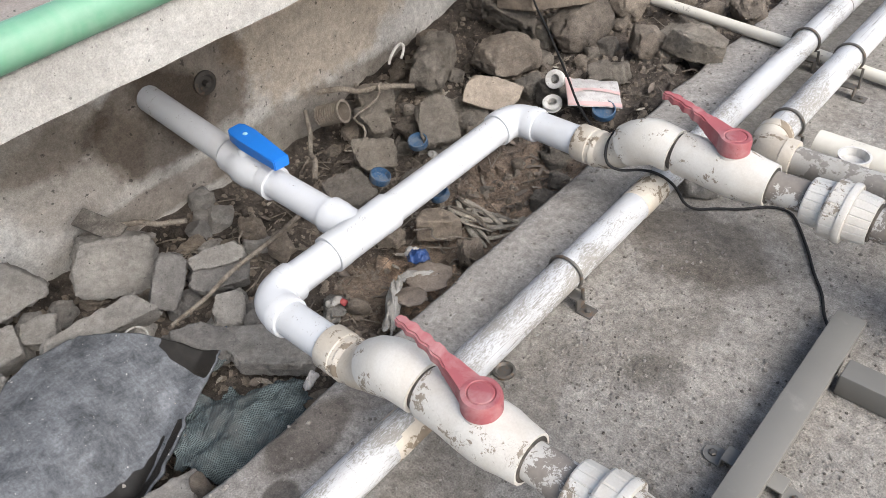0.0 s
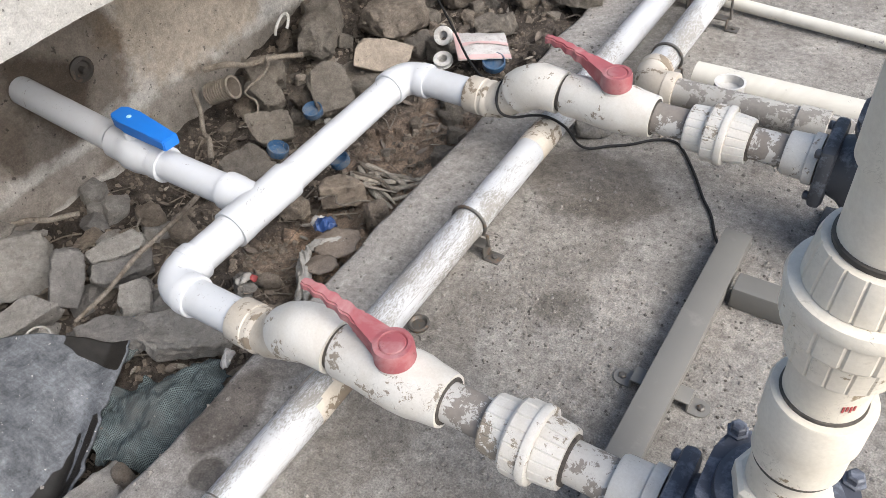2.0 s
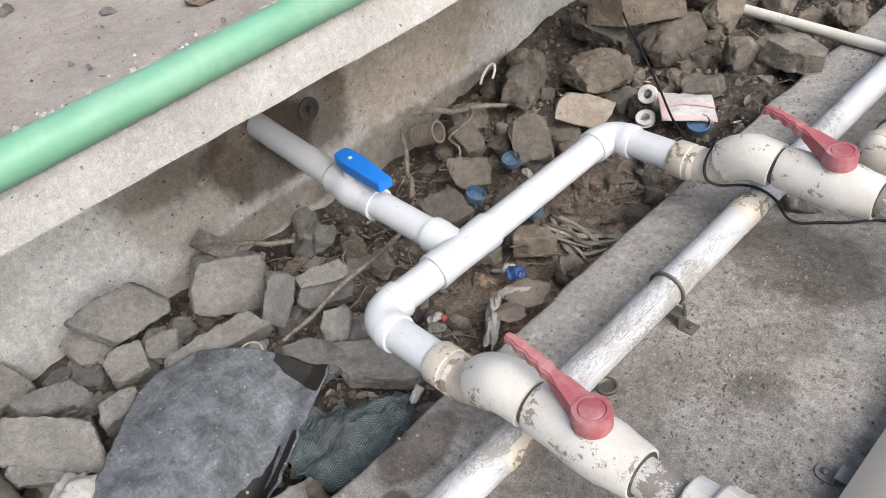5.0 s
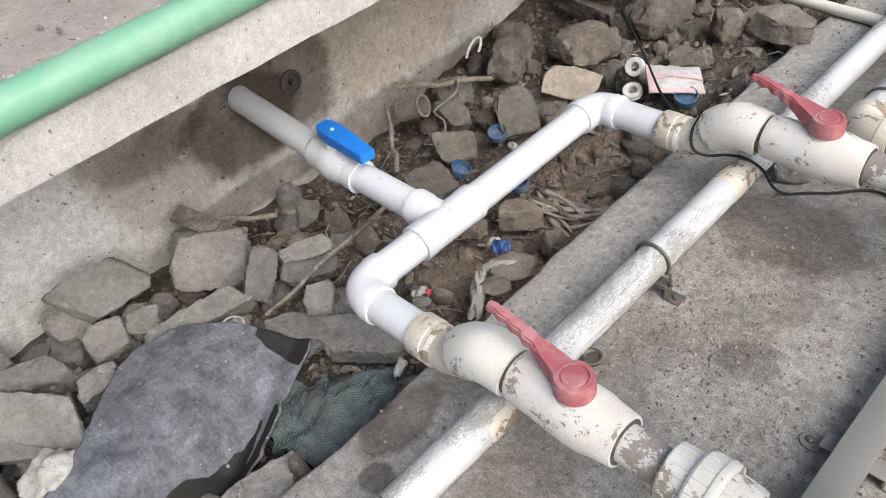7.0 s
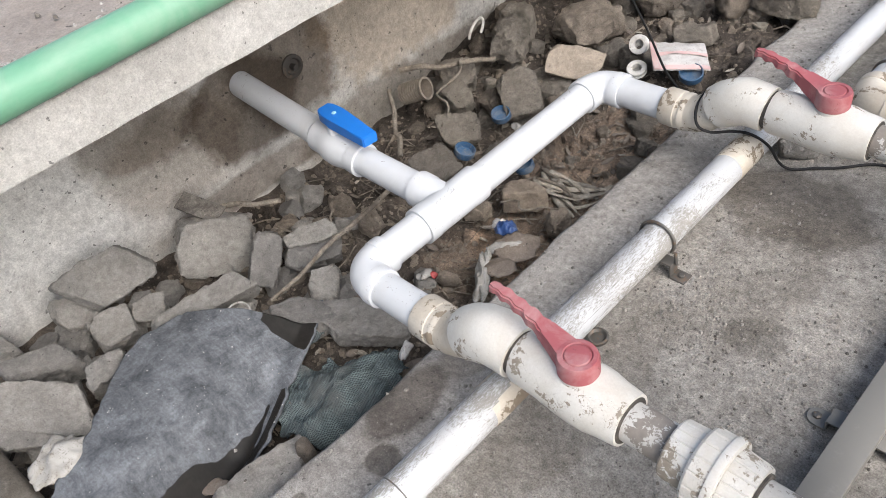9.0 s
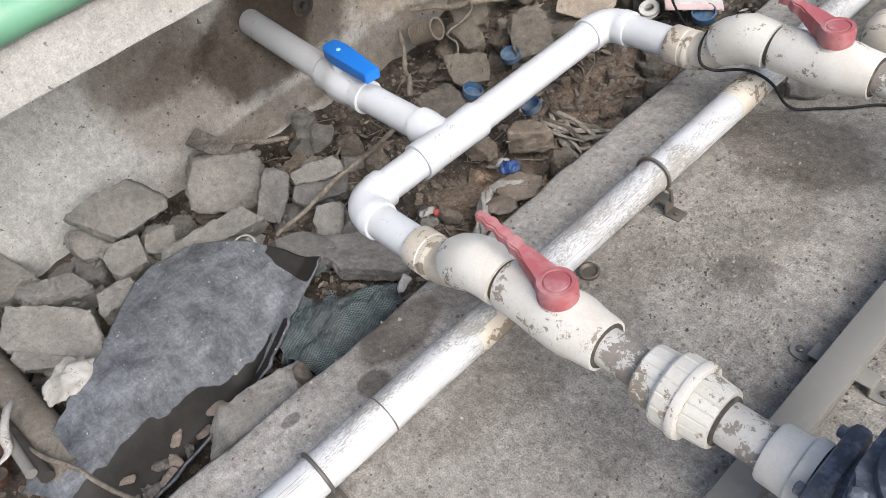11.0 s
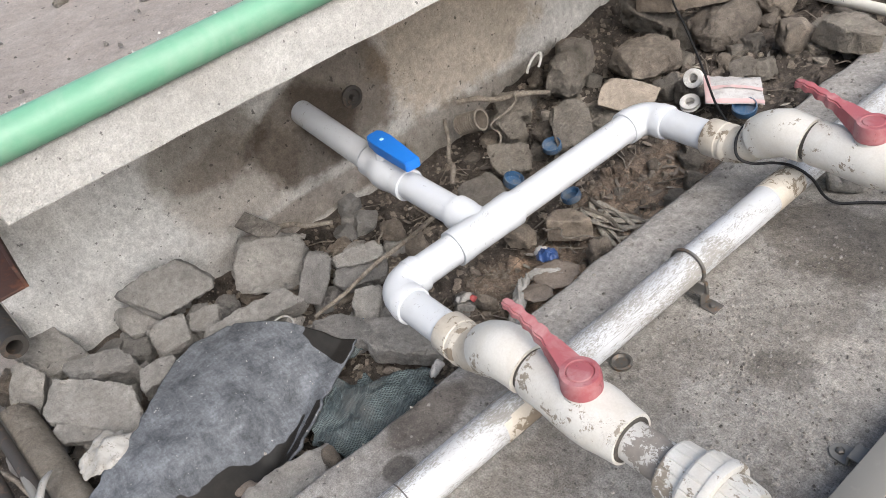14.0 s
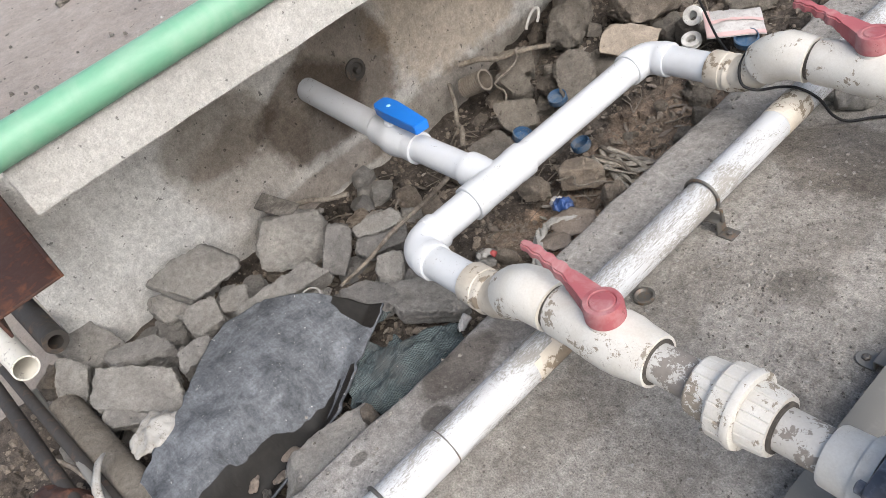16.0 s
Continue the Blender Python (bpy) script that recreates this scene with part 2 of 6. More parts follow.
def rubber(name):
    """Dusty black sheet: grey-blue dust with brushed streaks, near-black and a little smoother along its fold."""
    m, n, l, b = nodes_of(name)
    v = coords(n, l, per_object=False)
    dust = ramp_of(n, l, noise_of(n, l, v, 19, 10, 0.74, 0.4), 0.26, 0.72)
    streak = noise_of(n, l, coords(n, l, (9, 1.4, 1), False), 9, 7, 0.7)
    base = mix_of(n, l, dust, (0.022, 0.025, 0.029), (0.178, 0.187, 0.202))
    base = mix_of(n, l, 0.35, base, ramp_of(n, l, streak, 0.3, 0.7, (0.5, 0.5, 0.51), (1.4, 1.4, 1.4)), "MULTIPLY")
    grain = noise_of(n, l, v, 170, 5, 0.75)
    base = mix_of(n, l, 0.5, base, ramp_of(n, l, grain, 0.33, 0.67, (0.5, 0.5, 0.5), (1.5, 1.5, 1.5)), "MULTIPLY")
    fine_streak = noise_of(n, l, coords(n, l, (3, 26, 1), False), 9, 6, 0.75, 0.6)
    base = mix_of(n, l, 0.22, base, ramp_of(n, l, fine_streak, 0.36, 0.66, (0.5, 0.5, 0.5), (1.5, 1.5, 1.5)), "MULTIPLY")
    specks = noise_of(n, l, v, 90, 3)
    base = mix_of(n, l, ramp_of(n, l, specks, 0.68, 0.74), base, (0.45, 0.44, 0.42))
    # colour drops to near-black where the fold attribute is high
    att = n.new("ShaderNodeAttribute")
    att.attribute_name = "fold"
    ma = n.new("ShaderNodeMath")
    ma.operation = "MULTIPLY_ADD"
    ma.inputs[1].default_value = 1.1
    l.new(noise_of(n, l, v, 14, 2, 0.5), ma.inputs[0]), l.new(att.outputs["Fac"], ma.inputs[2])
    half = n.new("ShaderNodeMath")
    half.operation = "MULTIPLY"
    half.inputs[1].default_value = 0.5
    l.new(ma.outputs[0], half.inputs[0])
    in_patch = ramp_of(n, l, half.outputs[0], 0.52, 0.545)
    base = mix_of(n, l, in_patch, base, mix_of(n, l, noise_of(n, l, v, 45, 8, 0.75), (0.004, 0.0038, 0.0035), (0.026, 0.023, 0.020)))
    l.new(base, b.inputs["Base Color"])
    l.new(ramp_of(n, l, in_patch, 0, 1, (0.7,) * 3, (0.55,) * 3), b.inputs["Roughness"])
    b.inputs["Specular IOR Level"].default_value = 0.25
    bump_of(n, l, mix_of(n, l, 0.5, fine_streak, dust), 0.5, 0.003, b)
    return m


FLOOR = mineral("floor_concrete", (0.258, 0.242, 0.221), (0.376, 0.357, 0.331), 3.4, 60, 0.56, 0.9, 0.9, 0.006, False,
                (((-0.47, 1.22, 0), (0.17, 0.11, 1), (0.52, 0.49, 0.455), 0.8, 0.7), ((-0.36, 0.86, 0), (0.05, 0.05, 1), (0.541, 0.529, 0.510), 0.6, 0.7),
                 ((-0.1, 1.33, 0), (0.16, 0.09, 1), (1.3, 1.28, 1.26), 0.7, 1), ((-0.18, 0.40, 0), (0.10, 0.10, 1), (1.35, 1.35, 1.36), 0.7, 1),
                 ((-0.27, 0.63, 0), (0.035, 0.05, 1), (0.60, 0.58, 0.55), 0.6, 0.8), ((-0.43, 0.98, 0), (0.10, 0.2, 1), (0.76, 0.74, 0.71), 0.7, 0.9),
                 ((-0.52, 0.55, 0), (0.07, 0.3, 1), (0.72, 0.70, 0.67), 0.7, 0.9), ((-0.2, 0.95, 0), (0.14, 0.08, 1), (1.14, 1.13, 1.12), 0.7, 1)), (0.352, 0.340, 0.328), 0.725)
LEDGE = mineral("kerb_concrete", (0.262, 0.245, 0.226), (0.405, 0.384, 0.360), 3.5, 70, 0.5, 0.9, 0.5, 0.003, False,
                (((-0.755, 0.375, 0), (0.05, 0.095, 1), (0.406, 0.381, 0.363), 0.9, 0.6), ((-0.70, 0.27, 0), (0.03, 0.03, 1), (0.389, 0.370, 0.351), 0.9, 0.6),
                 ((-0.735, 0.55, 0), (0.05, 0.10, 1), (0.531, 0.500, 0.469), 0.7, 0.7), ((-0.76, 0.127, 0), (0.014, 0.02, 1), (0.392, 0.380, 0.368), 0.9, 0.7)), (0.392, 0.380, 0.368))
WALL = mineral("wall_plaster", (0.47, 0.455, 0.432), (0.63, 0.615, 0.59), 3.6, 48, 0.34, 0.92, 1.0, 0.008, False, blotchy=0.4, pit=0.675, spots=
               (((-1.71, 0.86, 0.18), (1, 0.165, 0.19), (0.40, 0.355, 0.315), 0.95, 0.7), ((-1.71, 0.71, 0.12), (1, 0.17, 0.15), (0.34, 0.30, 0.265), 0.95, 0.7),
                ((-1.71, 0.45, 0.22), (1, 0.17, 0.10), (0.52, 0.48, 0.44), 0.85, 0.8), ((-1.71, 0.50, 0.10), (1, 0.20, 0.13), (0.68, 0.64, 0.60), 0.8, 0.85),
                ((-1.71, 0.05, 0.1), (1, 0.3, 0.4), (1.2, 1.22, 1.24), 0.8, 1), ((-1.71, 0.66, -0.09), (1, 0.32, 0.05), (0.52, 0.47, 0.43), 0.85, 0.85), ((-1.71, 1.3, -0.12), (1, 0.5, 0.1), (0.473, 0.430, 0.387), 0.8, 0.85), ((-1.71, 1.3, 0.2), (1, 0.33, 0.22), (0.84, 0.74, 0.63), 0.85, 0.95)))
FASCIA = mineral("whitewashed_concrete", (0.54, 0.527, 0.50), (0.66, 0.648, 0.625), 4.5, 70, 0.28, 0.9, 1.0, 0.007, False, blotchy=0.25, pit=0.695)
PLATFORM = mineral("platform_ground", (0.262, 0.226, 0.199), (0.322, 0.287, 0.257), 1.8, 50, 0.26, 0.93, 0.6, 0.006, False, blotchy=0.4)
SOIL = mineral("trench_soil", (0.040, 0.033, 0.028), (0.185, 0.155, 0.131), 9, 60, 0.6, 0.95, 0.9, 0.008, False, (((-0.97, 1.15, 0), (0.2, 0.36, 1), (3.0, 2.75, 2.5), 0.85, 1), ((-1.05, 0.82, 0), (0.13, 0.12, 1), (2.2, 2.05, 1.9), 0.75, 1), ((-1.25, 1.0, 0), (0.12, 0.2, 1), (0.7, 0.68, 0.66), 0.7, 0.7)))
CONCRETE = mineral("broken_concrete", (0.226, 0.219, 0.212), (0.348, 0.338, 0.326), 7, 75, 0.3, 0.93, 1.0, 0.007, pit=0.705)
ROCK = mineral("rubble_stone", (0.160, 0.136, 0.114), (0.318, 0.278, 0.238), 8, 60, 0.36, 0.93, 1.0, 0.008, pit=0.705)
CLAY = mineral("clay_brick", (0.175, 0.146, 0.120), (0.300, 0.260, 0.220), 7, 60, 0.3, 0.93, 0.9, 0.005, pit=0.71)
DUSTY = mineral("tan_broken_concrete", (0.215, 0.192, 0.167), (0.340, 0.313, 0.280), 7, 70, 0.3, 0.93, 1.0, 0.007, pit=0.705)
TILE = mineral("broken_tile", (0.225, 0.192, 0.16), (0.295, 0.258, 0.218), 5, 80, 0.3, 0.8, 0.3, 0.002)
ROCK_FLAT = mineral("dark_gravel", (0.08, 0.072, 0.064), (0.2, 0.185, 0.168), 30, 90, 0.5, 0.95, 0.5, 0.002, False)
GRIT = mineral("loose_grit", (0.17, 0.157, 0.143), (0.36, 0.34, 0.315), 30, 90, 0.5, 0.95, 0.5, 0.002, False)
NEW_PVC = plastic("new_white_pvc", (0.545, 0.56, 0.585), 0.3, (0.34, 0.32, 0.29), 0.35, 9, (1, 1, 1), 0.33, (0.24, 0.23, 0.22))
OLD_X = flaked("old_pipe_cross", (0.55, 0.535, 0.505), (0.29, 0.255, 0.22), (0.38, 0.33, 0.27), 0.92, 0.5, 30.0)
OLD_Y = peeled("old_pipe_main", (0.50, 0.51, 0.52), (0.32, 0.305, 0.28), "y", 1.13, (0.34, 0.30, 0.25), 0.4, 1.0)
OLD_GREY = flaked("old_grey_pipe", (0.42, 0.41, 0.385), (0.28, 0.26, 0.235), (0.31, 0.28, 0.24), 0.7, 0.6, 30.0)
CREAM = flaked("cream_fitting", (0.63, 0.61, 0.57), (0.33, 0.28, 0.22), (0.46, 0.40, 0.32), 0.30, 0.5, 31.0)
CREAM_GRIMY = flaked("grimy_cream_fitting", (0.60, 0.555, 0.485), (0.28, 0.225, 0.165), (0.37, 0.30, 0.22), 0.62, 0.75)
CREAM_CLEAN = flaked("cream_riser", (0.66, 0.615, 0.53), (0.34, 0.27, 0.18), (0.50, 0.43, 0.33), 0.1, 0.45)
PALE = plastic("pale_offcut", (0.64, 0.615, 0.55), 0.4, (0.36, 0.32, 0.26), 0.5, 8, (1, 1, 1), 0.4)
SEAL = plastic("dark_solvent_seal", (0.05, 0.044, 0.038), 0.7, (0.28, 0.24, 0.19), 0.55, 30)
RED = plastic("faded_red_plastic", (0.33, 0.088, 0.098), 0.5, (0.50, 0.33, 0.32), 0.95, 13, (1, 1, 1), 0.4, (0.2, 0.06, 0.06))
BLUE = plastic("blue_plastic", (0.012, 0.16, 0.58), 0.35, (0.1, 0.3, 0.6), 0.1, 10)
BLUE_CAP = plastic("dusty_blue_plastic", (0.03, 0.085, 0.17), 0.55, (0.22, 0.21, 0.19), 0.9, 26, (1, 1, 1), 0.5, (0.2, 0.18, 0.16))
WHITE_BIT = plastic("white_plastic", (0.6, 0.59, 0.565), 0.5, (0.25, 0.225, 0.19), 0.8, 22, (1, 1, 1), 0.4, (0.2, 0.18, 0.15))
RAG = plastic("dirty_white_film", (0.34, 0.33, 0.31), 0.4, (0.17, 0.15, 0.12), 0.95, 30, (1, 1, 1), 0.6, (0.13, 0.11, 0.09))
BLUE_FILM = plastic("crumpled_blue", (0.025, 0.065, 0.2), 0.4, (0.2, 0.2, 0.2), 0.9, 26)
PINK = plastic("pink_print", (0.5, 0.33, 0.32), 0.45, (0.44, 0.41, 0.4), 0.9, 60)
SACHET = plastic("clear_sachet", (0.46, 0.45, 0.44), 0.25, (0.3, 0.26, 0.25), 0.9, 60, (1, 1, 1), 0.6, (0.22, 0.2, 0.19))
RED_PRINT = plastic("red_print", (0.35, 0.05, 0.05), 0.5)
GREEN = peeled("green_painted_pipe", (0.135, 0.315, 0.205), (0.30, 0.39, 0.32), "y", 0.55, (0.25, 0.35, 0.27), 0.7, 0.0)
BLACK = metal("black_pump_paint", (0.045, 0.049, 0.058), 0.5, 0.0, (0.19, 0.21, 0.245), 0.5, 30, 0.7)
SLATE = metal("worn_slate_paint", (0.058, 0.064, 0.082), 0.5, 0.0, (0.2, 0.22, 0.265), 0.75, 32, 0.7)
STEEL = metal("grey_painted_steel", (0.172, 0.166, 0.152), 0.5, 0.0, (0.225, 0.215, 0.198), 0.3, 18, 0.1)
WIRE = metal("dull_steel", (0.126, 0.119, 0.110), 0.5, 0.5, (0.2, 0.13, 0.08), 0.5, 50)
RUST = metal("rusted_iron", (0.05, 0.024, 0.018), 0.7, 0.2, (0.14, 0.055, 0.03), 0.55, 30, 0.5)
DARK_PIPE = metal("dark_iron_pipe", (0.045, 0.040, 0.036), 0.65, 0.2, (0.15, 0.1, 0.07), 0.4, 30, 0.4)
CABLE = plastic("black_cable", (0.006, 0.006, 0.007), 0.62, (0.03, 0.027, 0.025), 0.25, 30)
TWIG = mineral("dry_twig", (0.147, 0.125, 0.103), (0.320, 0.289, 0.252), 30, 120, 0.4, 0.9, 0.6, 0.002)
STRAW = mineral("pale_straw", (0.282, 0.257, 0.220), (0.441, 0.416, 0.373), 30, 120, 0.4, 0.9, 0.4, 0.002)
SACK = woven("woven_shade_net")
SHEET = rubber("dusty_rubber_sheet")
CARD = mineral("brown_card", (0.150, 0.126, 0.107), (0.225, 0.194, 0.168), 8, 60, 0.3, 0.9, 0.3, 0.002)


# ---- mesh helpers ----
def mesh_of(name, bm, material, smooth=True, sharp=35):
    me = bpy.data.meshes.new(name)
    bmesh.ops.recalc_face_normals(bm, faces=bm.faces)
    bm.to_mesh(me)
    bm.free()
    me.materials.append(material)
    if smooth:
        me.polygons.foreach_set("use_smooth", [True] * len(me.polygons))
        me.set_sharp_from_angle(angle=radians(sharp))
    return me


def part(name, bm, material, parent, label="", smooth=True, sharp=35):
    ob = new(name, mesh_of(name, bm, material, smooth, sharp))
    ob.parent = parent
    if label:
        ob["label"] = label
    return ob


def thing(name, label, category, group="", at=(0, 0, 0), kind=""):
    ob = new(name)
    ob.empty_display_size = 0.05
    ob.location = at
    return tagged(ob, label, category, group, kind)


def solid(name, bm, material, label, category, group="", kind="", smooth=True, sharp=35):
    return tagged(new(name, mesh_of(name, bm, material, smooth, sharp)), label, category, group, kind)


def tube(bm, pts, r, seg=28, cap=True, inner=0.0):
    """A round tube along pts; r is one radius or one for each point."""
    pts = [Vector(p) for p in pts]
    rs = [r] * len(pts) if isinstance(r, (int, float)) else list(r)
    ref, rings = None, []
    for i, p in enumerate(pts):
        d = (pts[min(i + 1, len(pts) - 1)] - pts[max(i - 1, 0)])
        if d.length < 1e-9:
            d = pts[-1] - pts[0]
        d.normalize()
        if ref is None:
            ref = d.orthogonal().normalized()
        ref = (ref - d * ref.dot(d)).normalized()
        side = d.cross(ref)
        rings.append([bm.verts.new(p + (ref * math.cos(a) + side * math.sin(a)) * rs[i]) for a in (2 * math.pi * k / seg for k in range(seg))])
    for a, b in zip(rings, rings[1:]):
        for k in range(seg):
            bm.faces.new((a[k], a[(k + 1) % seg], b[(k + 1) % seg], b[k]))
    if cap:
        bm.faces.new(rings[0]), bm.faces.new(rings[-1])
    return bm


def lathe(bm, origin, axis, profile, seg=32, ribs=0, rib=0.0):
    """A body of revolution: profile rows (distance along axis, radius); ribs raises teeth round it."""
    o, d = Vector(origin), Vector(axis).normalized()
    ref = d.orthogonal().normalized()
    side = d.cross(ref)
    rings = []
    for s, r in profile:
        ring = []
        for k in range(seg):
            a = 2 * math.pi * k / seg
            rr = r - (rib if ribs and k % (seg // ribs) == 0 else 0.0)
            ring.append(bm.verts.new(o + d * s + (ref * math.cos(a) + side * math.sin(a)) * max(rr, 1e-4)))
        rings.append(ring)
    for a, b in zip(rings, rings[1:]):
        for k in range(seg):
            bm.faces.new((a[k], a[(k + 1) % seg], b[(k + 1) % seg], b[k]))
    bm.faces.new(rings[0]), bm.faces.new(rings[-1])
    return bm


def box(bm, cx, cy, cz, lx, ly, lz, bevel=0.0, m=None):
    got = bmesh.ops.create_cube(bm, size=1)["verts"]
    bmesh.ops.scale(bm, vec=(lx, ly, lz), verts=got)
    if bevel:
        edges = list({e for v in got for e in v.link_edges})
        got = bmesh.ops.bevel(bm, geom=edges, offset=bevel, segments=2, affect="EDGES", profile=0.5)["verts"]
        got = list({v for v in got if v.is_valid})
        linked = set()
        stack = list(got)
        while stack:
            v = stack.pop()
            if v in linked:
                continue
            linked.add(v)
            stack.extend(e.other_vert(v) for e in v.link_edges)
        got = list(linked)
    bmesh.ops.transform(bm, matrix=Matrix.Translation((cx, cy, cz)) @ (m or Matrix()), verts=got)
    return bm


def arc(p, a, b, r, n=10):
    """Points of a round bend at corner p between the directions a and b, starting and ending r from p."""
    p, a, b = Vector(p), Vector(a).normalized(), Vector(b).normalized()
    s, e = p + a * r, p + b * r
    return [(s.lerp(p, t)).lerp(p.lerp(e, t), t) for t in (k / n for k in range(n + 1))]


def along_curve(points, f):
    """The point at share f of a smooth curve through points."""
    ps = [Vector(p) for p in points]
    g = min(max(f, 0.0), 1.0) * (len(ps) - 1)
    i = min(int(g), len(ps) - 2)
    u = g - i
    p0, p1, p2, p3 = ps[max(i - 1, 0)], ps[i], ps[i + 1], ps[min(i + 2, len(ps) - 1)]
    return 0.5 * ((2 * p1) + (p2 - p0) * u + (2 * p0 - 5 * p1 + 4 * p2 - p3) * u * u + (3 * p1 - p0 - 3 * p2 + p3) * u ** 3)


def cut_prism(bm, outline, z0, z1):
    lo = [bm.verts.new((x, y, z0)) for x, y in outline]
    hi = [bm.verts.new((x, y, z1)) for x, y in outline]
    n = len(outline)
    for k in range(n):
        bm.faces.new((lo[k], lo[(k + 1) % n], hi[(k + 1) % n], hi[k]))
    bm.faces.new(lo), bm.faces.new(hi)
    return bm


def slab_grid(bm, x0, x1, y0, y1, step, height):
    """A sheet of quads from x0 to x1 and y0 to y1, with its height a function of x, y."""
    nx, ny = max(1, round((x1 - x0) / step)), max(1, round((y1 - y0) / step))
    rows = [[bm.verts.new((x0 + (x1 - x0) * i / nx, y0 + (y1 - y0) * j / ny, 0)) for i in range(nx + 1)] for j in range(ny + 1)]
    for row in rows:
        for v in row:
            v.co.z = height(v.co.x, v.co.y)
    for a, b in zip(rows, rows[1:]):
        for i in range(nx):
            bm.faces.new((a[i], a[i + 1], b[i + 1], b[i]))
    return bm


# ---- the setting ----
def bumpy(x, y, s, k):
    return noise.fractal((x * k, y * k, s), 0.9, 2.0, 4) * s


def trench_z(x, y):
    edge = max(0.0, min(1.0, (x + 0.95) / 0.14))
    wall = max(0.0, min(1.0, (-1.56 - x) / 0.15))
    far = max(0.0, min(1.0, (y - 1.2) / 0.7))
    pile = max(0.0, min(1.0, (0.45 - y) / 0.25)) * max(0.0, min(1.0, (-1.16 - x) / 0.12))
    z = -0.155 + 0.03 * pile + 0.10 * edge ** 2 + 0.02 * wall + 0.13 * far - 0.03 * max(0, 1 - abs(y - 1.0) * 2.5)
    z = min(z, -0.035 + 0.06 * max(0.0, min(1.0, (-0.87 - x) / 0.1)) if x > -0.97 else z)
    return z + noise.fractal((x * 7, y * 7, 3.1), 0.9, 2.0, 5) * 0.018 + noise.noise((x * 38, y * 38, 1.0)) * 0.006


bm = slab_grid(bmesh.new(), -0.628, 3.2, -1.6, 5.2, 0.05, lambda x, y: noise.noise((x * 3, y * 3, 0)) * 0.0015)
tagged(new("floor", mesh_of("floor", bm, FLOOR)), "grey worn concrete floor with grit and damp stains", "floor", kind="structure")

bm = bmesh.new()
ys = [-1.6 + 0.025 * i for i in range(273)]
rows = []
for y in ys:
    e = noise.fractal((y * 9, 0.3, 0), 0.8, 2.0, 4) * 0.007 + noise.noise((y * 2, 5, 0)) * 0.006
    prof = [(-0.80 + e * 0.6, -0.22), (-0.812 + e, -0.02), (-0.808 + e, 0.004), (-0.798 + e * 0.8, 0.0105), (-0.76, 0.012), (-0.70, 0.0125), (-0.64, 0.0115), (-0.622, 0.003), (-0.618, -0.05)]
    rows.append([bm.verts.new((x, y, z + (noise.noise((x * 20, y * 20, 2)) * 0.0018 if z > 0 else 0))) for x, z in prof])
for a, b in zip(rows, rows[1:]):
    for k in range(len(a) - 1):
        bm.faces.new((a[k], a[k + 1], b[k + 1], b[k]))
tagged(new("kerb", mesh_of("kerb", bm, LEDGE, True, 50)), "low rough concrete kerb strip along the trench", "kerb", kind="structure")

bm = slab_grid(bmesh.new(), -1.76, -0.79, -0.9, 4.6, 0.022, trench_z)
tagged(new("trench_ground", mesh_of("trench_ground", bm, SOIL)), "dark damp soil at the bottom of the trench", "ground", kind="structure")

# one wide sheet of ground under all of it
bm = slab_grid(bmesh.new(), -400, 400, -400, 400, 40, lambda x, y: -0.32)
tagged(new("ground", mesh_of("ground", bm, PLATFORM)), "bare brown earth reaching into the distance", "ground", kind="structure")

bm = bmesh.new()
nx = 120
lo_hi = [(-0.4, 0), (-0.16, 0), (-0.1, 0), (-0.04, 0), (0.02, 0), (0.08, 0), (0.14, 0), (0.2, 0), (0.26, 0), (0.4, 0), (0.53, 0)]
rows = []
for i in range(nx + 1):
    y = -0.14 + 4.8 * i / nx
    rows.append([bm.verts.new((-1.71 + noise.fractal((y * 5, z * 5, 7), 0.9, 2, 4) * 0.006, y, z)) for z, _ in lo_hi])
for a, b in zip(rows, rows[1:]):
    for k in range(len(a) - 1):
        bm.faces.new((a[k], a[k + 1], b[k + 1], b[k]))
back = [bm.verts.new((-1.95, y, z)) for y, z in ((-0.14, -0.4), (-0.14, 0.53), (4.66, 0.53), (4.66, -0.4))]
bm.faces.new(rows[0] + [back[1], back[0]])
bm.faces.new(list(reversed(rows[-1])) + [back[3], back[2]])
bm.faces.new([r[-1] for r in rows] + [back[2], back[1]])
bm.faces.new(back)
tagged(new("wall_retaining", mesh_of("wall_retaining", bm, WALL, True, 60)), "rough plastered retaining wall with dark damp patches", "wall", kind="structure")

# overhanging edge of the raised platform
BEAM_END = -0.018
bm = bmesh.new()
rows = []
for i in range(321):
    y = BEAM_END + 4.7 * i / 320
    e = noise.fractal((y * 6, 2.2, 0), 0.9, 2, 4) * 0.004 + noise.noise((y * 45, 4.0, 0)) * 0.0012
    zl = 0.566 + noise.fractal((y * 9, 8.8, 0), 0.9, 2, 4) * 0.0015
    top = -0.02 * (y - 0.3)
    prof = [(-1.75, zl), (-1.45, zl), (-1.088, zl), (-1.073 + e, zl + 0.006), (-1.070 + e + top * 0.3, zl + 0.04), (-1.066 + e + top * 0.8, 0.644), (-1.065 + e + top, 0.658), (-1.072 + top, 0.664), (-1.20, 0.665)]
    rows.append([bm.verts.new((x, y, z + noise.noise((x * 15, y * 15, z * 15)) * 0.0015)) for x, z in prof])
for a, b in zip(rows, rows[1:]):
    for k in range(len(a) - 1):
        bm.faces.new((a[k], a[k + 1], b[k + 1], b[k]))
bm.faces.new(rows[0]), bm.faces.new(list(reversed(rows[-1])))
tagged(new("edge_beam", mesh_of("edge_beam", bm, FASCIA, True, 50)), "whitewashed rough concrete edge beam of the platform", "beam", kind="structure")
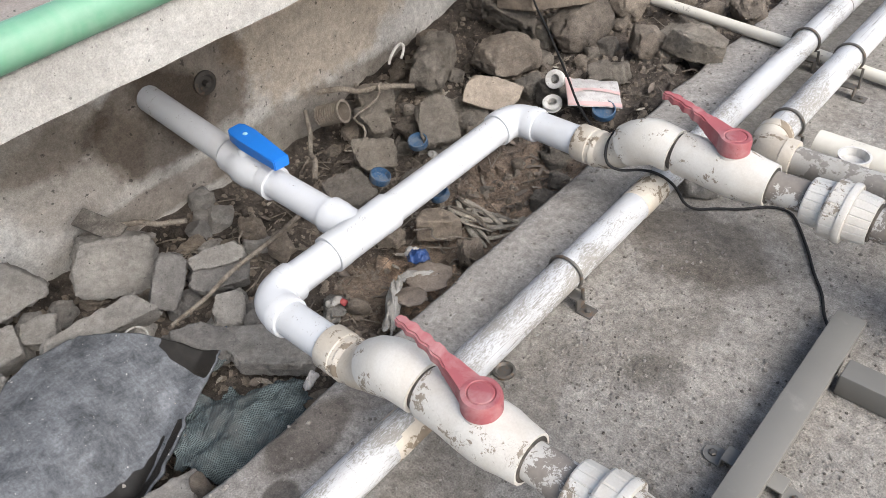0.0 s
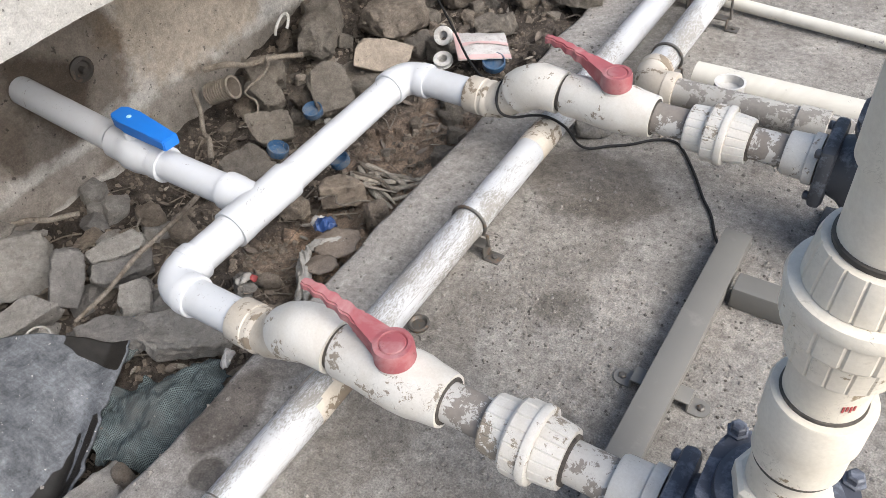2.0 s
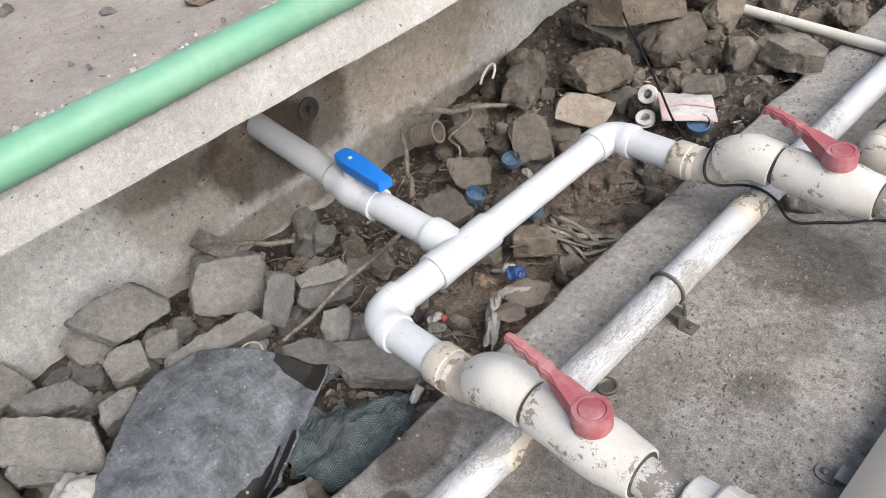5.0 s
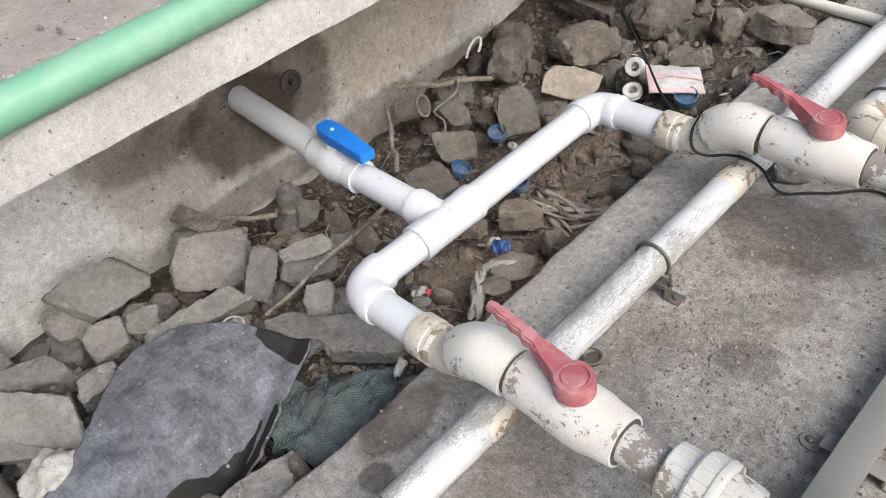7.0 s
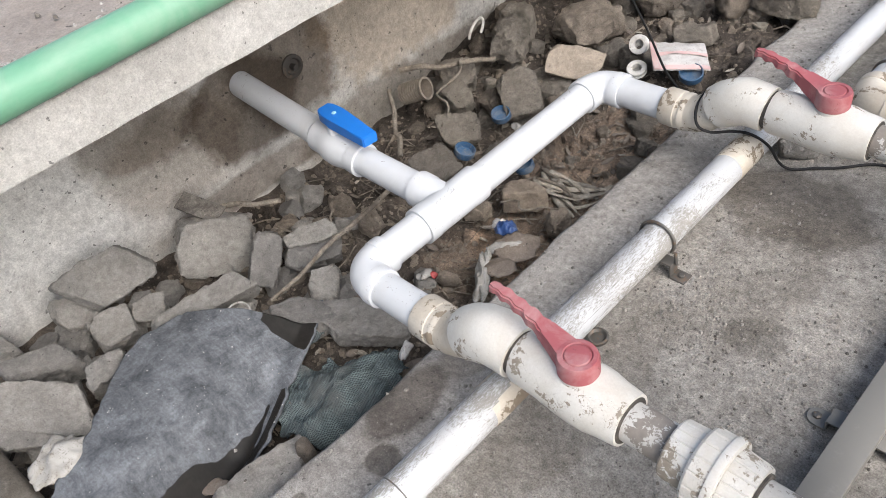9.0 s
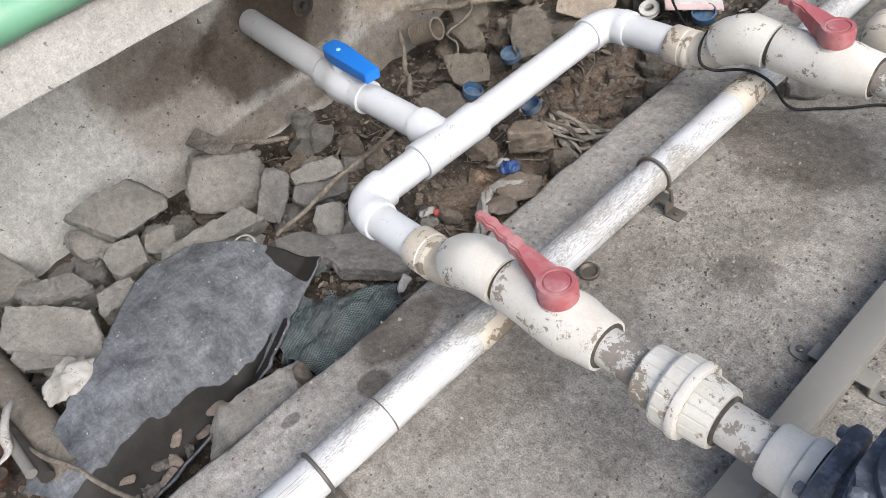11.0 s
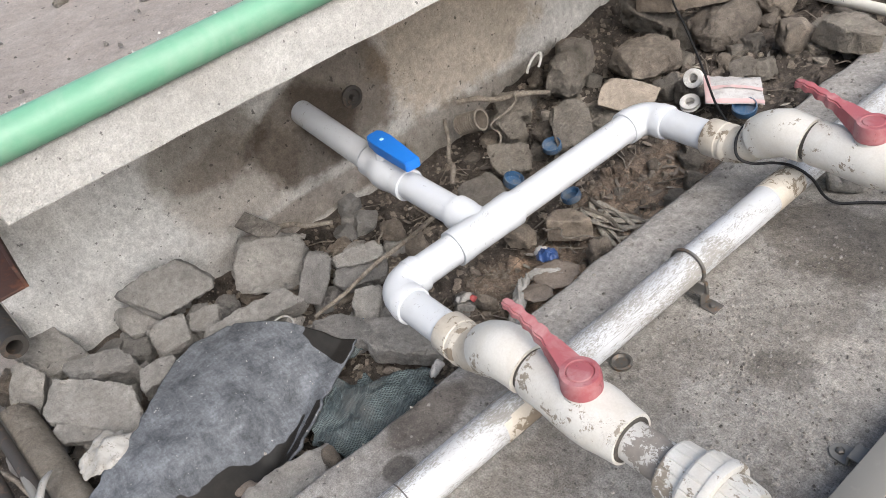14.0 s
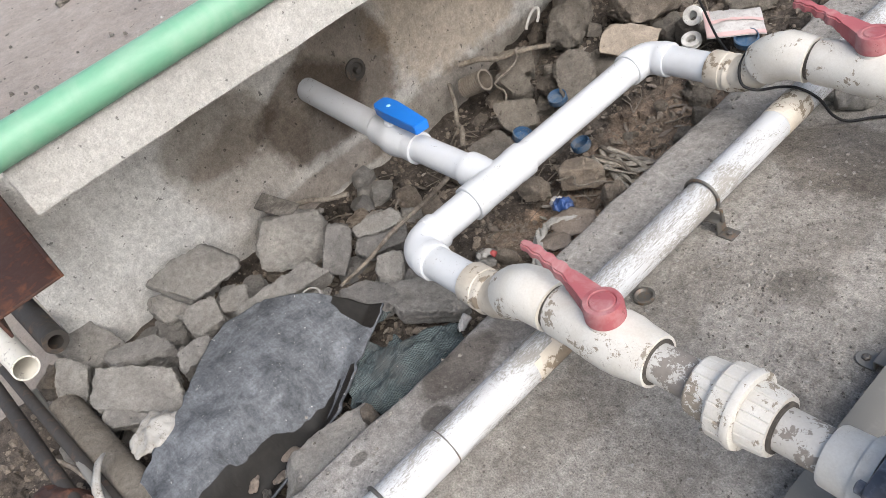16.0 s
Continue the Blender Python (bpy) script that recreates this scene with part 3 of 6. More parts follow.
bm = slab_grid(bmesh.new(), -9.0, -1.108, BEAM_END, 9.0, 0.06, lambda x, y: 0.667 + 0.012 * max(0, (-1.108 - x)) ** 0.5 + bumpy(x, y, 0.006, 3))
tagged(new("platform", mesh_of("platform", bm, PLATFORM)), "dusty brown ground of the raised platform", "ground", kind="structure")


# ---- pipework ----
XN, ZN, ZV = -0.967, 0.125, 0.19
Y1, Y2 = 0.484, 1.247
RN, RO, RX = 0.0342, 0.0335, 0.0305


def old_main_pipe(x, y0, y1, z, joints):
    t = thing("old_main_pipe", "old white plastic pipe with scuffed peeling paint", "pipe", at=(x, y0, 0))
    t.location = (0, 0, 0)
    part("pipe", tube(bmesh.new(), [(x, y0 + (y1 - y0) * k / 24, z + 0.0015 * math.sin(k * 1.3)) for k in range(25)], RO, 40), OLD_Y, t)
    for y in (0.468, 1.22):
        part("bare_sleeve", lathe(bmesh.new(), (x, y - 0.05, z), (0, 1, 0), [(0, RO), (0.0015, RO + 0.0011), (0.085, RO + 0.0011), (0.087, RO)], 40), CREAM_GRIMY, t, "bare tan stretch of pipe under a valve")
    for y in joints:
        part("joint_ring", lathe(bmesh.new(), (x, y, z), (0, 1, 0), [(-0.0015, RO), (-0.0012, RO + 0.0006), (0.0012, RO + 0.0006), (0.0015, RO)], 40), WIRE, t, "thin dark joint line")
    return t


def pipe_clamp(x, y, z, r):
    """A round wire clip over a pipe, on a bent steel foot bolted to the floor."""
    t = thing("pipe_clamp", "rusty wire pipe clip on a bent steel foot", "pipe clamp", "pipe clamps", (x, y, 0))
    rr = r + 0.0035
    pts = [(rr * math.cos(a), 0, z + rr * math.sin(a)) for a in (radians(-35 + 250 * k / 20) for k in range(21))]
    pts = [(rr + 0.006, 0, 0.03), (rr + 0.003, 0, z - 0.02)] + pts + [(-rr + 0.004, 0, 0.02)]
    part("clip", tube(bmesh.new(), pts, 0.0034, 10), WIRE, t)
    bm = bmesh.new()
    box(bm, 0.052, 0, 0.002, 0.035, 0.03, 0.004, 0.0012)
    box(bm, 0.0365, 0, 0.016, 0.004, 0.026, 0.03, 0.0012)
    box(bm, 0.004, 0, 0.0305, 0.068, 0.026, 0.004, 0.0012)
    part("foot", bm, WIRE, t)
    part("bolt", lathe(bmesh.new(), (0.055, 0, 0.003), (0, 0, 1), [(0, 0.006), (0.005, 0.006), (0.006, 0.004)], 6), WIRE, t, smooth=False)
    return t


def elbow(t, corner, a, b, r, material, name="elbow"):
    e = part(name, tube(bmesh.new(), arc(corner, a, b, 0.052, 12), r + 0.0045, 36), material, t)
    for d in (a, b):
        d = Vector(d).normalized()
        o = Vector(corner) + d * 0.044
        part("socket", lathe(bmesh.new(), o, d, [(0, r + 0.003), (0.002, r + 0.0062), (0.024, r + 0.0062), (0.027, r + 0.0048), (0.027, r - 0.002)], 36), material, e)
    return e


def new_branch():
    t = thing("new_pipe_branch", "new glossy white plastic pipe branch with elbows and tee", "pipe", at=(XN, Y1, ZN))
    t.location = (0, 0, 0)
    xe = -0.778
    part("pipe", tube(bmesh.new(), [(XN, Y1 + 0.04, ZN), (XN, 0.65, ZN)], RN, 40), NEW_PVC, t)
    part("pipe", tube(bmesh.new(), [(XN, 0.80, ZN), (XN - 0.004, Y2 - 0.04, ZN)], RN, 40), NEW_PVC, t)
    part("pipe", tube(bmesh.new(), [(XN + 0.04, Y1, ZN), (xe, Y1, ZN)], RN, 40), NEW_PVC, t)
    part("pipe", tube(bmesh.new(), [(XN + 0.036, Y2, ZN), (xe, Y2, ZN)], RN, 40), NEW_PVC, t)
    elbow(t, (XN, Y1, ZN), (0, 1, 0), (1, 0, 0), RN, NEW_PVC)
    elbow(t, (XN - 0.004, Y2, ZN), (0, -1, 0), (1, 0, 0), RN, NEW_PVC)
    yt = 0.728
    bm = lathe(bmesh.new(), (XN, yt - 0.085, ZN), (0, 1, 0), [(0, RN), (0, RN + 0.0062), (0.028, RN + 0.0062), (0.034, RN + 0.005), (0.136, RN + 0.005), (0.142, RN + 0.0062), (0.17, RN + 0.0062), (0.17, RN)], 40)
    lathe(bm, (XN, yt, ZN), (-1, 0, 0.03), [(0, RN + 0.004), (0.055, RN + 0.004), (0.06, RN + 0.006), (0.088, RN + 0.006), (0.088, RN)], 40)
    part("tee", bm, NEW_PVC, t)
    rb = 0.0335
    p0, p1, p2, p3 = (XN - 0.07, yt, 0.125), (-1.245, yt, 0.131), (-1.40, yt, 0.147), (-1.73, yt, 0.187)
    part("pipe", tube(bmesh.new(), [p0, p1], rb, 40), NEW_PVC, t)
    part("pipe", tube(bmesh.new(), [p2, p3], rb, 40), NEW_PVC, t)
    bm = bmesh.new()
    for k in range(30):
        if k % 7 != 5:
            box(bm, XN - RN * 0.62, 0.83 + 0.0085 * k, ZN + RN * 0.787, 0.0025, 0.0055 - 0.001 * (k % 3), 0.0006, 0, pose(0, 0, 0, 0, -38, 0))
    part("printed_line", bm, plastic("grey_print", (0.13, 0.14, 0.17), 0.5), t, "faint grey printed line along the pipe")
    return t


def blue_valve():
    yt = 0.728
    t = thing("blue_ball_valve", "white plastic ball valve with a bright blue lever", "ball valve", at=(-1.32, yt, 0.13))
    t.location = (0, 0, 0)
    ax = Vector((-0.155, 0, 0.0155)).normalized()
    o = Vector((-1.235, yt, 0.1295))
    part("body", lathe(bmesh.new(), o, ax, [(0, 0.034), (0, 0.0405), (0.028, 0.0405), (0.031, 0.038), (0.045, 0.041), (0.075, 0.047), (0.1, 0.047), (0.118, 0.042), (0.125, 0.041), (0.155, 0.041), (0.158, 0.034)], 40), NEW_PVC, t)
    h = o + ax * 0.088
    part("stem", lathe(bmesh.new(), h, (0.1, 0, 1), [(0.03, 0.02), (0.055, 0.018), (0.06, 0.014)], 24), NEW_PVC, t)
    c = h + Vector((0.022, 0.006, 0.062))
    bm = bmesh.new()
    outline = [(-0.052, -0.013), (-0.040, -0.020), (-0.01, -0.0215), (0.05, -0.018), (0.098, -0.0165), (0.1, 0.0165), (0.05, 0.018), (-0.01, 0.0215), (-0.040, 0.020), (-0.052, 0.013)]
    outline = [(1.14 * u, 1.14 * w) for u, w in outline]
    cut_prism(bm, outline, 0, 0.026)
    bmesh.ops.bevel(bm, geom=[e for e in bm.edges], offset=0.0025, segments=2, affect="EDGES")
    bmesh.ops.transform(bm, matrix=Matrix.Translation(c) @ pose(0, 0, 0, 0, 4.5, -3), verts=bm.verts)
    lever = part("lever", bm, BLUE, t, "bright blue plastic lever")
    part("cap_screw", lathe(bmesh.new(), c + Vector((-0.012, 0, 0.0275)), (0, 0, 1), [(0, 0.0055), (0.0015, 0.005), (0.002, 0.003)], 16), plastic("pale_blue", (0.35, 0.62, 0.75)), lever, "pale round screw cover")
    return t


def red_valve(y, twist):
    """Cream ball valve with two 45 degree bends that lift its line over the main pipe."""
    t = thing("red_ball_valve", "old cream plastic ball valve with a faded red lever", "ball valve", "ball valves", (-0.45, y, ZV))
    t.location = (0, 0, 0)
    part("collar", lathe(bmesh.new(), (-0.79, y, ZN), (1, 0, 0), [(0, 0.034), (0, 0.0405), (0.002, 0.0418), (0.036, 0.0418), (0.038, 0.0402), (0.046, 0.0402), (0.048, 0.042), (0.056, 0.042), (0.06, 0.0395), (0.07, 0.038)], 40), CREAM_GRIMY, t)
    part("bend", tube(bmesh.new(), [(-0.745, y, ZN), (-0.715, y, ZN + 0.003), (-0.69, y, ZN + 0.016), (-0.67, y, ZN + 0.032), (-0.652, y, ZN + 0.048)], [0.0385, 0.0395, 0.040, 0.040, 0.039], 36), CREAM_GRIMY, t)
    part("seal", lathe(bmesh.new(), (-0.662, y, ZN + 0.04), (0.74, 0, 0.67), [(-0.0035, 0.040), (-0.003, 0.0445), (0.0025, 0.0445), (0.003, 0.0405)], 36), SEAL, t, "dark solvent cement ring")
    part("bend", tube(bmesh.new(), [(-0.665, y, ZN + 0.038), (-0.65, y, ZN + 0.05), (-0.628, y, ZV - 0.004), (-0.605, y, ZV + 0.004), (-0.58, y, ZV + 0.002), (-0.56, y, ZV)], [0.0468, 0.0482, 0.0492, 0.0484, 0.0466, 0.0455], 36), CREAM, t)
    part("seal", lathe(bmesh.new(), (-0.562, y, ZV), (1, 0, 0), [(0, 0.037), (0.002, 0.0385), (0.016, 0.0385), (0.018, 0.037)], 36), SEAL, t, "dark solvent cement ring")
    part("body", lathe(bmesh.new(), (-0.55, y, ZV), (1, 0, 0), [(0, 0.036), (0, 0.0425), (0.006, 0.0445), (0.05, 0.0455), (0.085, 0.049), (0.115, 0.0505), (0.14, 0.0495), (0.16, 0.0455), (0.186, 0.0425), (0.192, 0.041), (0.192, 0.03)], 48), CREAM, t)
    part("seal", lathe(bmesh.new(), (-0.358, y, ZV), (1, 0, 0), [(-0.002, 0.03), (-0.001, 0.0375), (0.001, 0.036), (0.002, 0.03)], 36), SEAL, t, "dark solvent cement ring")
    c = Vector((-0.444, y, ZV + 0.038))
    part("bonnet", lathe(bmesh.new(), c, (0, 0, 1), [(0, 0.030), (0.012, 0.028), (0.016, 0.026)], 32), CREAM, t)
    bm = bmesh.new()
    # lever blade with a wavy grip edge, rising a little to its tip
    n = 40
    top, low = [], []
    for k in range(n + 1):
        u = k / n
        x = -0.006 - 0.172 * u
        half = 0.0155 * (1 - u) ** 3 + 0.0095 + (0.0018 * math.sin(u * 40) if u > 0.35 else 0)
        mid = 0.004 * math.sin(u * 3.0)
        z = 0.036 + 0.03 * u ** 0.8 - 0.004 * max(0, u - 0.85) / 0.15
        th = 0.034 - 0.018 * min(1, u * 1.3)
        wv = 0.0028 * math.sin(u * 42) if u > 0.4 else 0
        half *= 1.0 if u < 0.97 else 0.7
        top.append(((x, mid - half * 0.9, z), (x, mid + half * 0.9, z)))
        low.append(((x, mid - half, z - th + wv), (x, mid + half, z - th + wv)))
    vt = [[bm.verts.new(p) for p in (a[0], a[1], b[1], b[0])] for a, b in zip(top, low)]
    for a, b in zip(vt, vt[1:]):
        for k in range(4):
            bm.faces.new((a[k], a[(k + 1) % 4], b[(k + 1) % 4], b[k]))
    bm.faces.new(vt[0]), bm.faces.new(vt[-1])
    bmesh.ops.bevel(bm, geom=[e for e in bm.edges if abs((e.verts[0].co - e.verts[1].co).normalized().x) > 0.6], offset=0.0028, segments=2, affect="EDGES")
    lathe(bm, (0, 0, 0.008), (0, 0, 1), [(0, 0.0285), (0.003, 0.031), (0.028, 0.031), (0.034, 0.0285), (0.0345, 0.022), (0.032, 0.020), (0.0345, 0.018), (0.035, 0.004)], 40)
    bmesh.ops.transform(bm, matrix=Matrix.Translation(c) @ pose(0, 0, 0, 0, 0, twist), verts=bm.verts)
    part("lever", bm, RED, t, "faded red plastic lever with a wavy grip")
    return t


def pipe_stub(name, x0, x1, y, z, r, material, label, group=""):
    return solid(name, tube(bmesh.new(), [(x0, y, z), ((x0 + x1) / 2, y, z), (x1, y, z)], r, 36), material, label, "pipe", group)


def union_fitting(o, axis, scale, label, mat_):
    """A pipe union: two ribbed collars and a wide ribbed nut."""
    t = thing("pipe_union", label, "pipe union", "pipe unions", (0, 0, 0))
    o, d = Vector(o), Vector(axis).normalized()
    s = scale
    part("collar", lathe(bmesh.new(), o, d, [(0, 0.03 * s), (0, 0.042 * s), (0.003 * s, 0.044 * s), (0.036 * s, 0.046 * s), (0.04 * s, 0.043 * s)], 180, 18, 0.0013 * s), mat_, t, sharp=20)
    part("nut", lathe(bmesh.new(), o + d * 0.036 * s, d, [(0, 0.046 * s), (0.002 * s, 0.053 * s), (0.006 * s, 0.0555 * s), (0.036 * s, 0.0555 * s), (0.042 * s, 0.053 * s), (0.044 * s, 0.046 * s)], 160, 16, 0.0016 * s), mat_, t, sharp=20)
    part("lip", lathe(bmesh.new(), o + d * 0.066 * s, d, [(0, 0.05 * s), (0.001 * s, 0.0575 * s), (0.008 * s, 0.0585 * s), (0.013 * s, 0.0565 * s), (0.014 * s, 0.05 * s)], 48), mat_, t)
    part("collar", lathe(bmesh.new(), o + d * 0.078 * s, d, [(0, 0.046 * s), (0.003 * s, 0.048 * s), (0.034 * s, 0.045 * s), (0.04 * s, 0.043 * s), (0.04 * s, 0.03 * s)], 180, 18, 0.0013 * s), mat_, t, sharp=20)
    part("seal", lathe(bmesh.new(), o - d * 0.003 * s, d, [(0, 0.03 * s), (0.001 * s, 0.0365 * s), (0.005 * s, 0.0365 * s)], 32), SEAL, t, "dark solvent cement ring")
    part("seal", lathe(bmesh.new(), o + d * 0.1165 * s, d, [(0, 0.03 * s), (0.001 * s, 0.0365 * s), (0.005 * s, 0.0365 * s), (0.006 * s, 0.03 * s)], 32), SEAL, t, "dark solvent cement ring")
    return t


def pump(y, paint):
    t = thing("pump", "black cast-iron pump with bolted flanges and white ports" if paint == BLACK else "worn blue-grey cast-iron pump with bolted flanges and white ports", "pump", "pumps", (0.07, y, 0))
    t.location = (0, 0, 0)
    part("inlet_socket", lathe(bmesh.new(), (-0.108, y, ZV), (1, 0, 0), [(0, 0.03), (0, 0.0385), (0.004, 0.041), (0.04, 0.0425), (0.041, 0.048), (0.058, 0.048), (0.058, 0.03)], 12 * 4, 0), CREAM, t, "cream plastic inlet socket")
    bm = bmesh.new()
    box(bm, -0.034, y, ZV, 0.026, 0.125, 0.125, 0.010)
    part("inlet_flange", bm, paint, t)
    for a in (45, 135, 225, 315):
        ca, sa = math.cos(radians(a)) * 0.066, math.sin(radians(a)) * 0.066
        part("bolt", lathe(bmesh.new(), (-0.056, y + ca, ZV + sa), (1, 0, 0), [(0, 0.0055), (0.002, 0.0085), (0.01, 0.0085), (0.012, 0.0065), (0.034, 0.0065)], 12), paint, t)
    part("casing", lathe(bmesh.new(), (-0.022, y, ZV), (1, 0, 0), [(0, 0.055), (0.02, 0.062), (0.05, 0.088), (0.08, 0.1), (0.13, 0.1), (0.16, 0.088), (0.2, 0.075), (0.34, 0.075), (0.36, 0.06)], 48), paint, t)
    part("neck", lathe(bmesh.new(), (0.068, y, ZV + 0.05), (0, 0, 1), [(0, 0.07), (0.05, 0.062), (0.066, 0.07)], 40), paint, t)
    bm = bmesh.new()
    rim = []
    for k in range(48):
        c1, s1 = math.cos(k * math.pi / 24), math.sin(k * math.pi / 24)
        q = (abs(c1) ** 3.6 + abs(s1) ** 3.6) ** (-1 / 3.6) * 0.079
        rim.append((0.068 + c1 * q, y + s1 * q))
    cut_prism(bm, rim, 0.29, 0.312)
    bmesh.ops.bevel(bm, geom=[e for e in bm.edges if abs(e.verts[0].co.z - e.verts[1].co.z) < 1e-5], offset=0.005, segments=2, affect="EDGES")
    lathe(bm, (0.068, y, 0.31), (0, 0, 1), [(0, 0.068), (0.014, 0.066), (0.018, 0.055)], 40)
    part("outlet_flange", bm, paint, t)
    for sx in (-1, 1):
        for sy in (-1, 1):
            part("bolt", lathe(bmesh.new(), (0.068 + sx * 0.062, y + sy * 0.062, 0.312), (0, 0, 1), [(0, 0.013), (0.003, 0.013), (0.004, 0.0095), (0.012, 0.0095), (0.014, 0.007)], 6), paint, t, smooth=False)
    bm = bmesh.new()
    box(bm, 0.09, y, 0.05, 0.15, 0.16, 0.1, 0.012)
    box(bm, 0.09, y, 0.008, 0.22, 0.2, 0.016, 0.004)
    part("foot", bm, paint, t)
    return t


def riser(y):
    """Upright outlet: hex socket, pipe, union and the pipe above it."""
    x = 0.066
    t = thing("riser_pipe", "upright cream plastic outlet pipe standing on the pump", "pipe", "riser pipes", (x, y, 0.3))
    t.location = (0, 0, 0)
    part("hex_socket", lathe(bmesh.new(), (x, y, 0.322), (0, 0, 1), [(0, 0.046), (0.002, 0.05), (0.03, 0.05), (0.034, 0.044)], 8), CREAM_CLEAN, t, smooth=False)
    part("lower_pipe", tube(bmesh.new(), [(x, y, 0.35), (x, y, 0.42)], 0.0385, 40), CREAM_CLEAN, t)
    part("seal", lathe(bmesh.new(), (x, y, 0.404), (0, 0, 1), [(0, 0.038), (0.001, 0.041), (0.007, 0.0405), (0.008, 0.038)], 40), SEAL, t, "dark solvent cement ring")
    part("socket", lathe(bmesh.new(), (x, y, 0.411), (0, 0, 1), [(0, 0.038), (0.0015, 0.0432), (0.047, 0.0432), (0.0485, 0.0462), (0.097, 0.0462), (0.1, 0.0445), (0.1, 0.034)], 48), CREAM_CLEAN, t)
    part("seal", lathe(bmesh.new(), (x, y, 0.509), (0, 0, 1), [(0, 0.034), (0.001, 0.0375), (0.005, 0.037), (0.006, 0.034)], 40), SEAL, t, "dark solvent cement ring")
    part("pipe", tube(bmesh.new(), [(x, y, 0.505), (x, y, 0.58)], 0.0355, 40), CREAM_CLEAN, t)
    part("upper_pipe", tube(bmesh.new(), [(x, y, 0.69), (x, y, 0.79)], 0.0365, 40), CREAM_CLEAN, t)
    part("seal", lathe(bmesh.new(), (x, y, 0.694), (0, 0, 1), [(0, 0.036), (0.001, 0.039), (0.004, 0.039), (0.005, 0.036)], 40), SEAL, t, "dark solvent cement ring")
    part("upper_socket", lathe(bmesh.new(), (x, y, 0.765), (0, 0, 1), [(0, 0.0365), (0.002, 0.0425), (0.09, 0.0435), (0.1, 0.042), (0.16, 0.042), (0.162, 0.03)], 40), CREAM_CLEAN, t)
    for k in range(4):
        a = radians(-62 + 5 * k)
        part("printed_mark", box(bmesh.new(), x + 0.0357 * math.cos(a), y + 0.0357 * math.sin(a), 0.535 + 0.001 * (k % 2), 0.0008, 0.0018, 0.008 - 0.002 * (k % 2), 0, pose(0, 0, 0, 0, 0, -62 + 5 * k)), RED_PRINT, t, "small red printed mark")
    u = union_fitting((x, y, 0.568), (0, 0, 1), 1.06, "cream plastic pipe union with a wide ribbed nut", CREAM_CLEAN)
    return t


old_main_pipe(-0.597, -0.9, 4.4, 0.078, (0.225, 1.19, 2.3))
for y in (0.092, 0.918, 2.05, 3.1):
    pipe_clamp(-0.597, y, 0.078, RO)
new_branch()
blue_valve()
for y, tw in ((Y1, -7), (Y2, -13)):
    red_valve(y, tw)
    pipe_stub("old_pipe_piece", -0.375, -0.285, y, ZV, RX, OLD_X, "short old pipe with scraped brown paint", "short pipe pieces")
    union_fitting((-0.29, y, ZV), (1, 0, 0), 1.0, "old cream plastic pipe union with ribbed nut", CREAM)
    pipe_stub("old_pipe_piece", -0.19, -0.09, y, ZV, RX, OLD_X, "short old pipe with scraped brown paint", "short pipe pieces")
    pump(y, SLATE if y == Y1 else BLACK)
    riser(y)


def second_line():
    """The farther old line: a main along the floor with an elbow into the farther pump."""
    t = thing("second_pipe_line", "old white pipe with an elbow and a grey cross pipe", "pipe", at=(-0.47, 1.47, 0.1))
    t.location = (0, 0, 0)
    x, y, z = -0.462, 1.475, 0.105
    part("pipe", tube(bmesh.new(), [(x, y + 0.05, z), (x + 0.003, 4.4, z)], RO, 36), OLD_Y, t)
    elbow(t, (x, y, z), (0, 1, 0), (1, 0, 0), RX + 0.004, CREAM_GRIMY)
    part("cross_pipe", tube(bmesh.new(), [(x + 0.05, y, z), (-0.02, y, z)], RX, 36), OLD_GREY, t)
    part("socket", lathe(bmesh.new(), (-0.13, y, z), (1, 0, 0), [(0, 0.03), (0, 0.036), (0.06, 0.036), (0.062, 0.03)], 36), OLD_GREY, t)
    return t


second_line()
for y in (1.60, 1.97):
    pipe_clamp(-0.46, y, 0.105, RO)
bm = tube(bmesh.new(), [(-0.40, 1.648, 0.046), (-0.02, 1.64, 0.046)], 0.034, 36)
solid("pipe_offcut", bm, PALE, "cream plastic pipe lying on the floor", "pipe")
bm = lathe(bmesh.new(), (-0.292, 1.538, 0.0), (0, 0, 1), [(0, 0.02), (0.002, 0.031), (0.118, 0.033), (0.12, 0.034), (0.12, 0.029), (0.1, 0.028), (0.099, 0.004)], 36)
solid("white_cup", bm, WHITE_BIT, "white round plastic cup standing beside the grey pipe", "cup")
solid("thin_pipe", tube(bmesh.new(), [(-1.6, 2.235, 0.04), (-1.15, 2.165, 0.032), (-0.70, 2.11, 0.031), (-0.42, 2.07, 0.024), (0.6, 1.93, 0.019)], 0.0165, 24), PALE, "thin cream plastic conduit lying across the floor", "pipe")
solid("thin_pipe", tube(bmesh.new(), [(-0.2, 2.75, 0.03), (0.9, 2.5, 0.03)], 0.02, 20), PALE, "thin cream plastic conduit lying across the floor", "pipe")

# green pipe on the platform's edge
t = thing("green_pipe", "thick pipe painted pale green lying on the beam", "pipe", at=(-1.2, 0, 0.65))
t.location = (0, 0, 0)
part("pipe", tube(bmesh.new(), [(-1.066 - 0.02 * (0.25 * k - 0.6), -0.3 + 0.25 * k, 0.693) for k in range(20)], 0.0302, 36), GREEN, t)


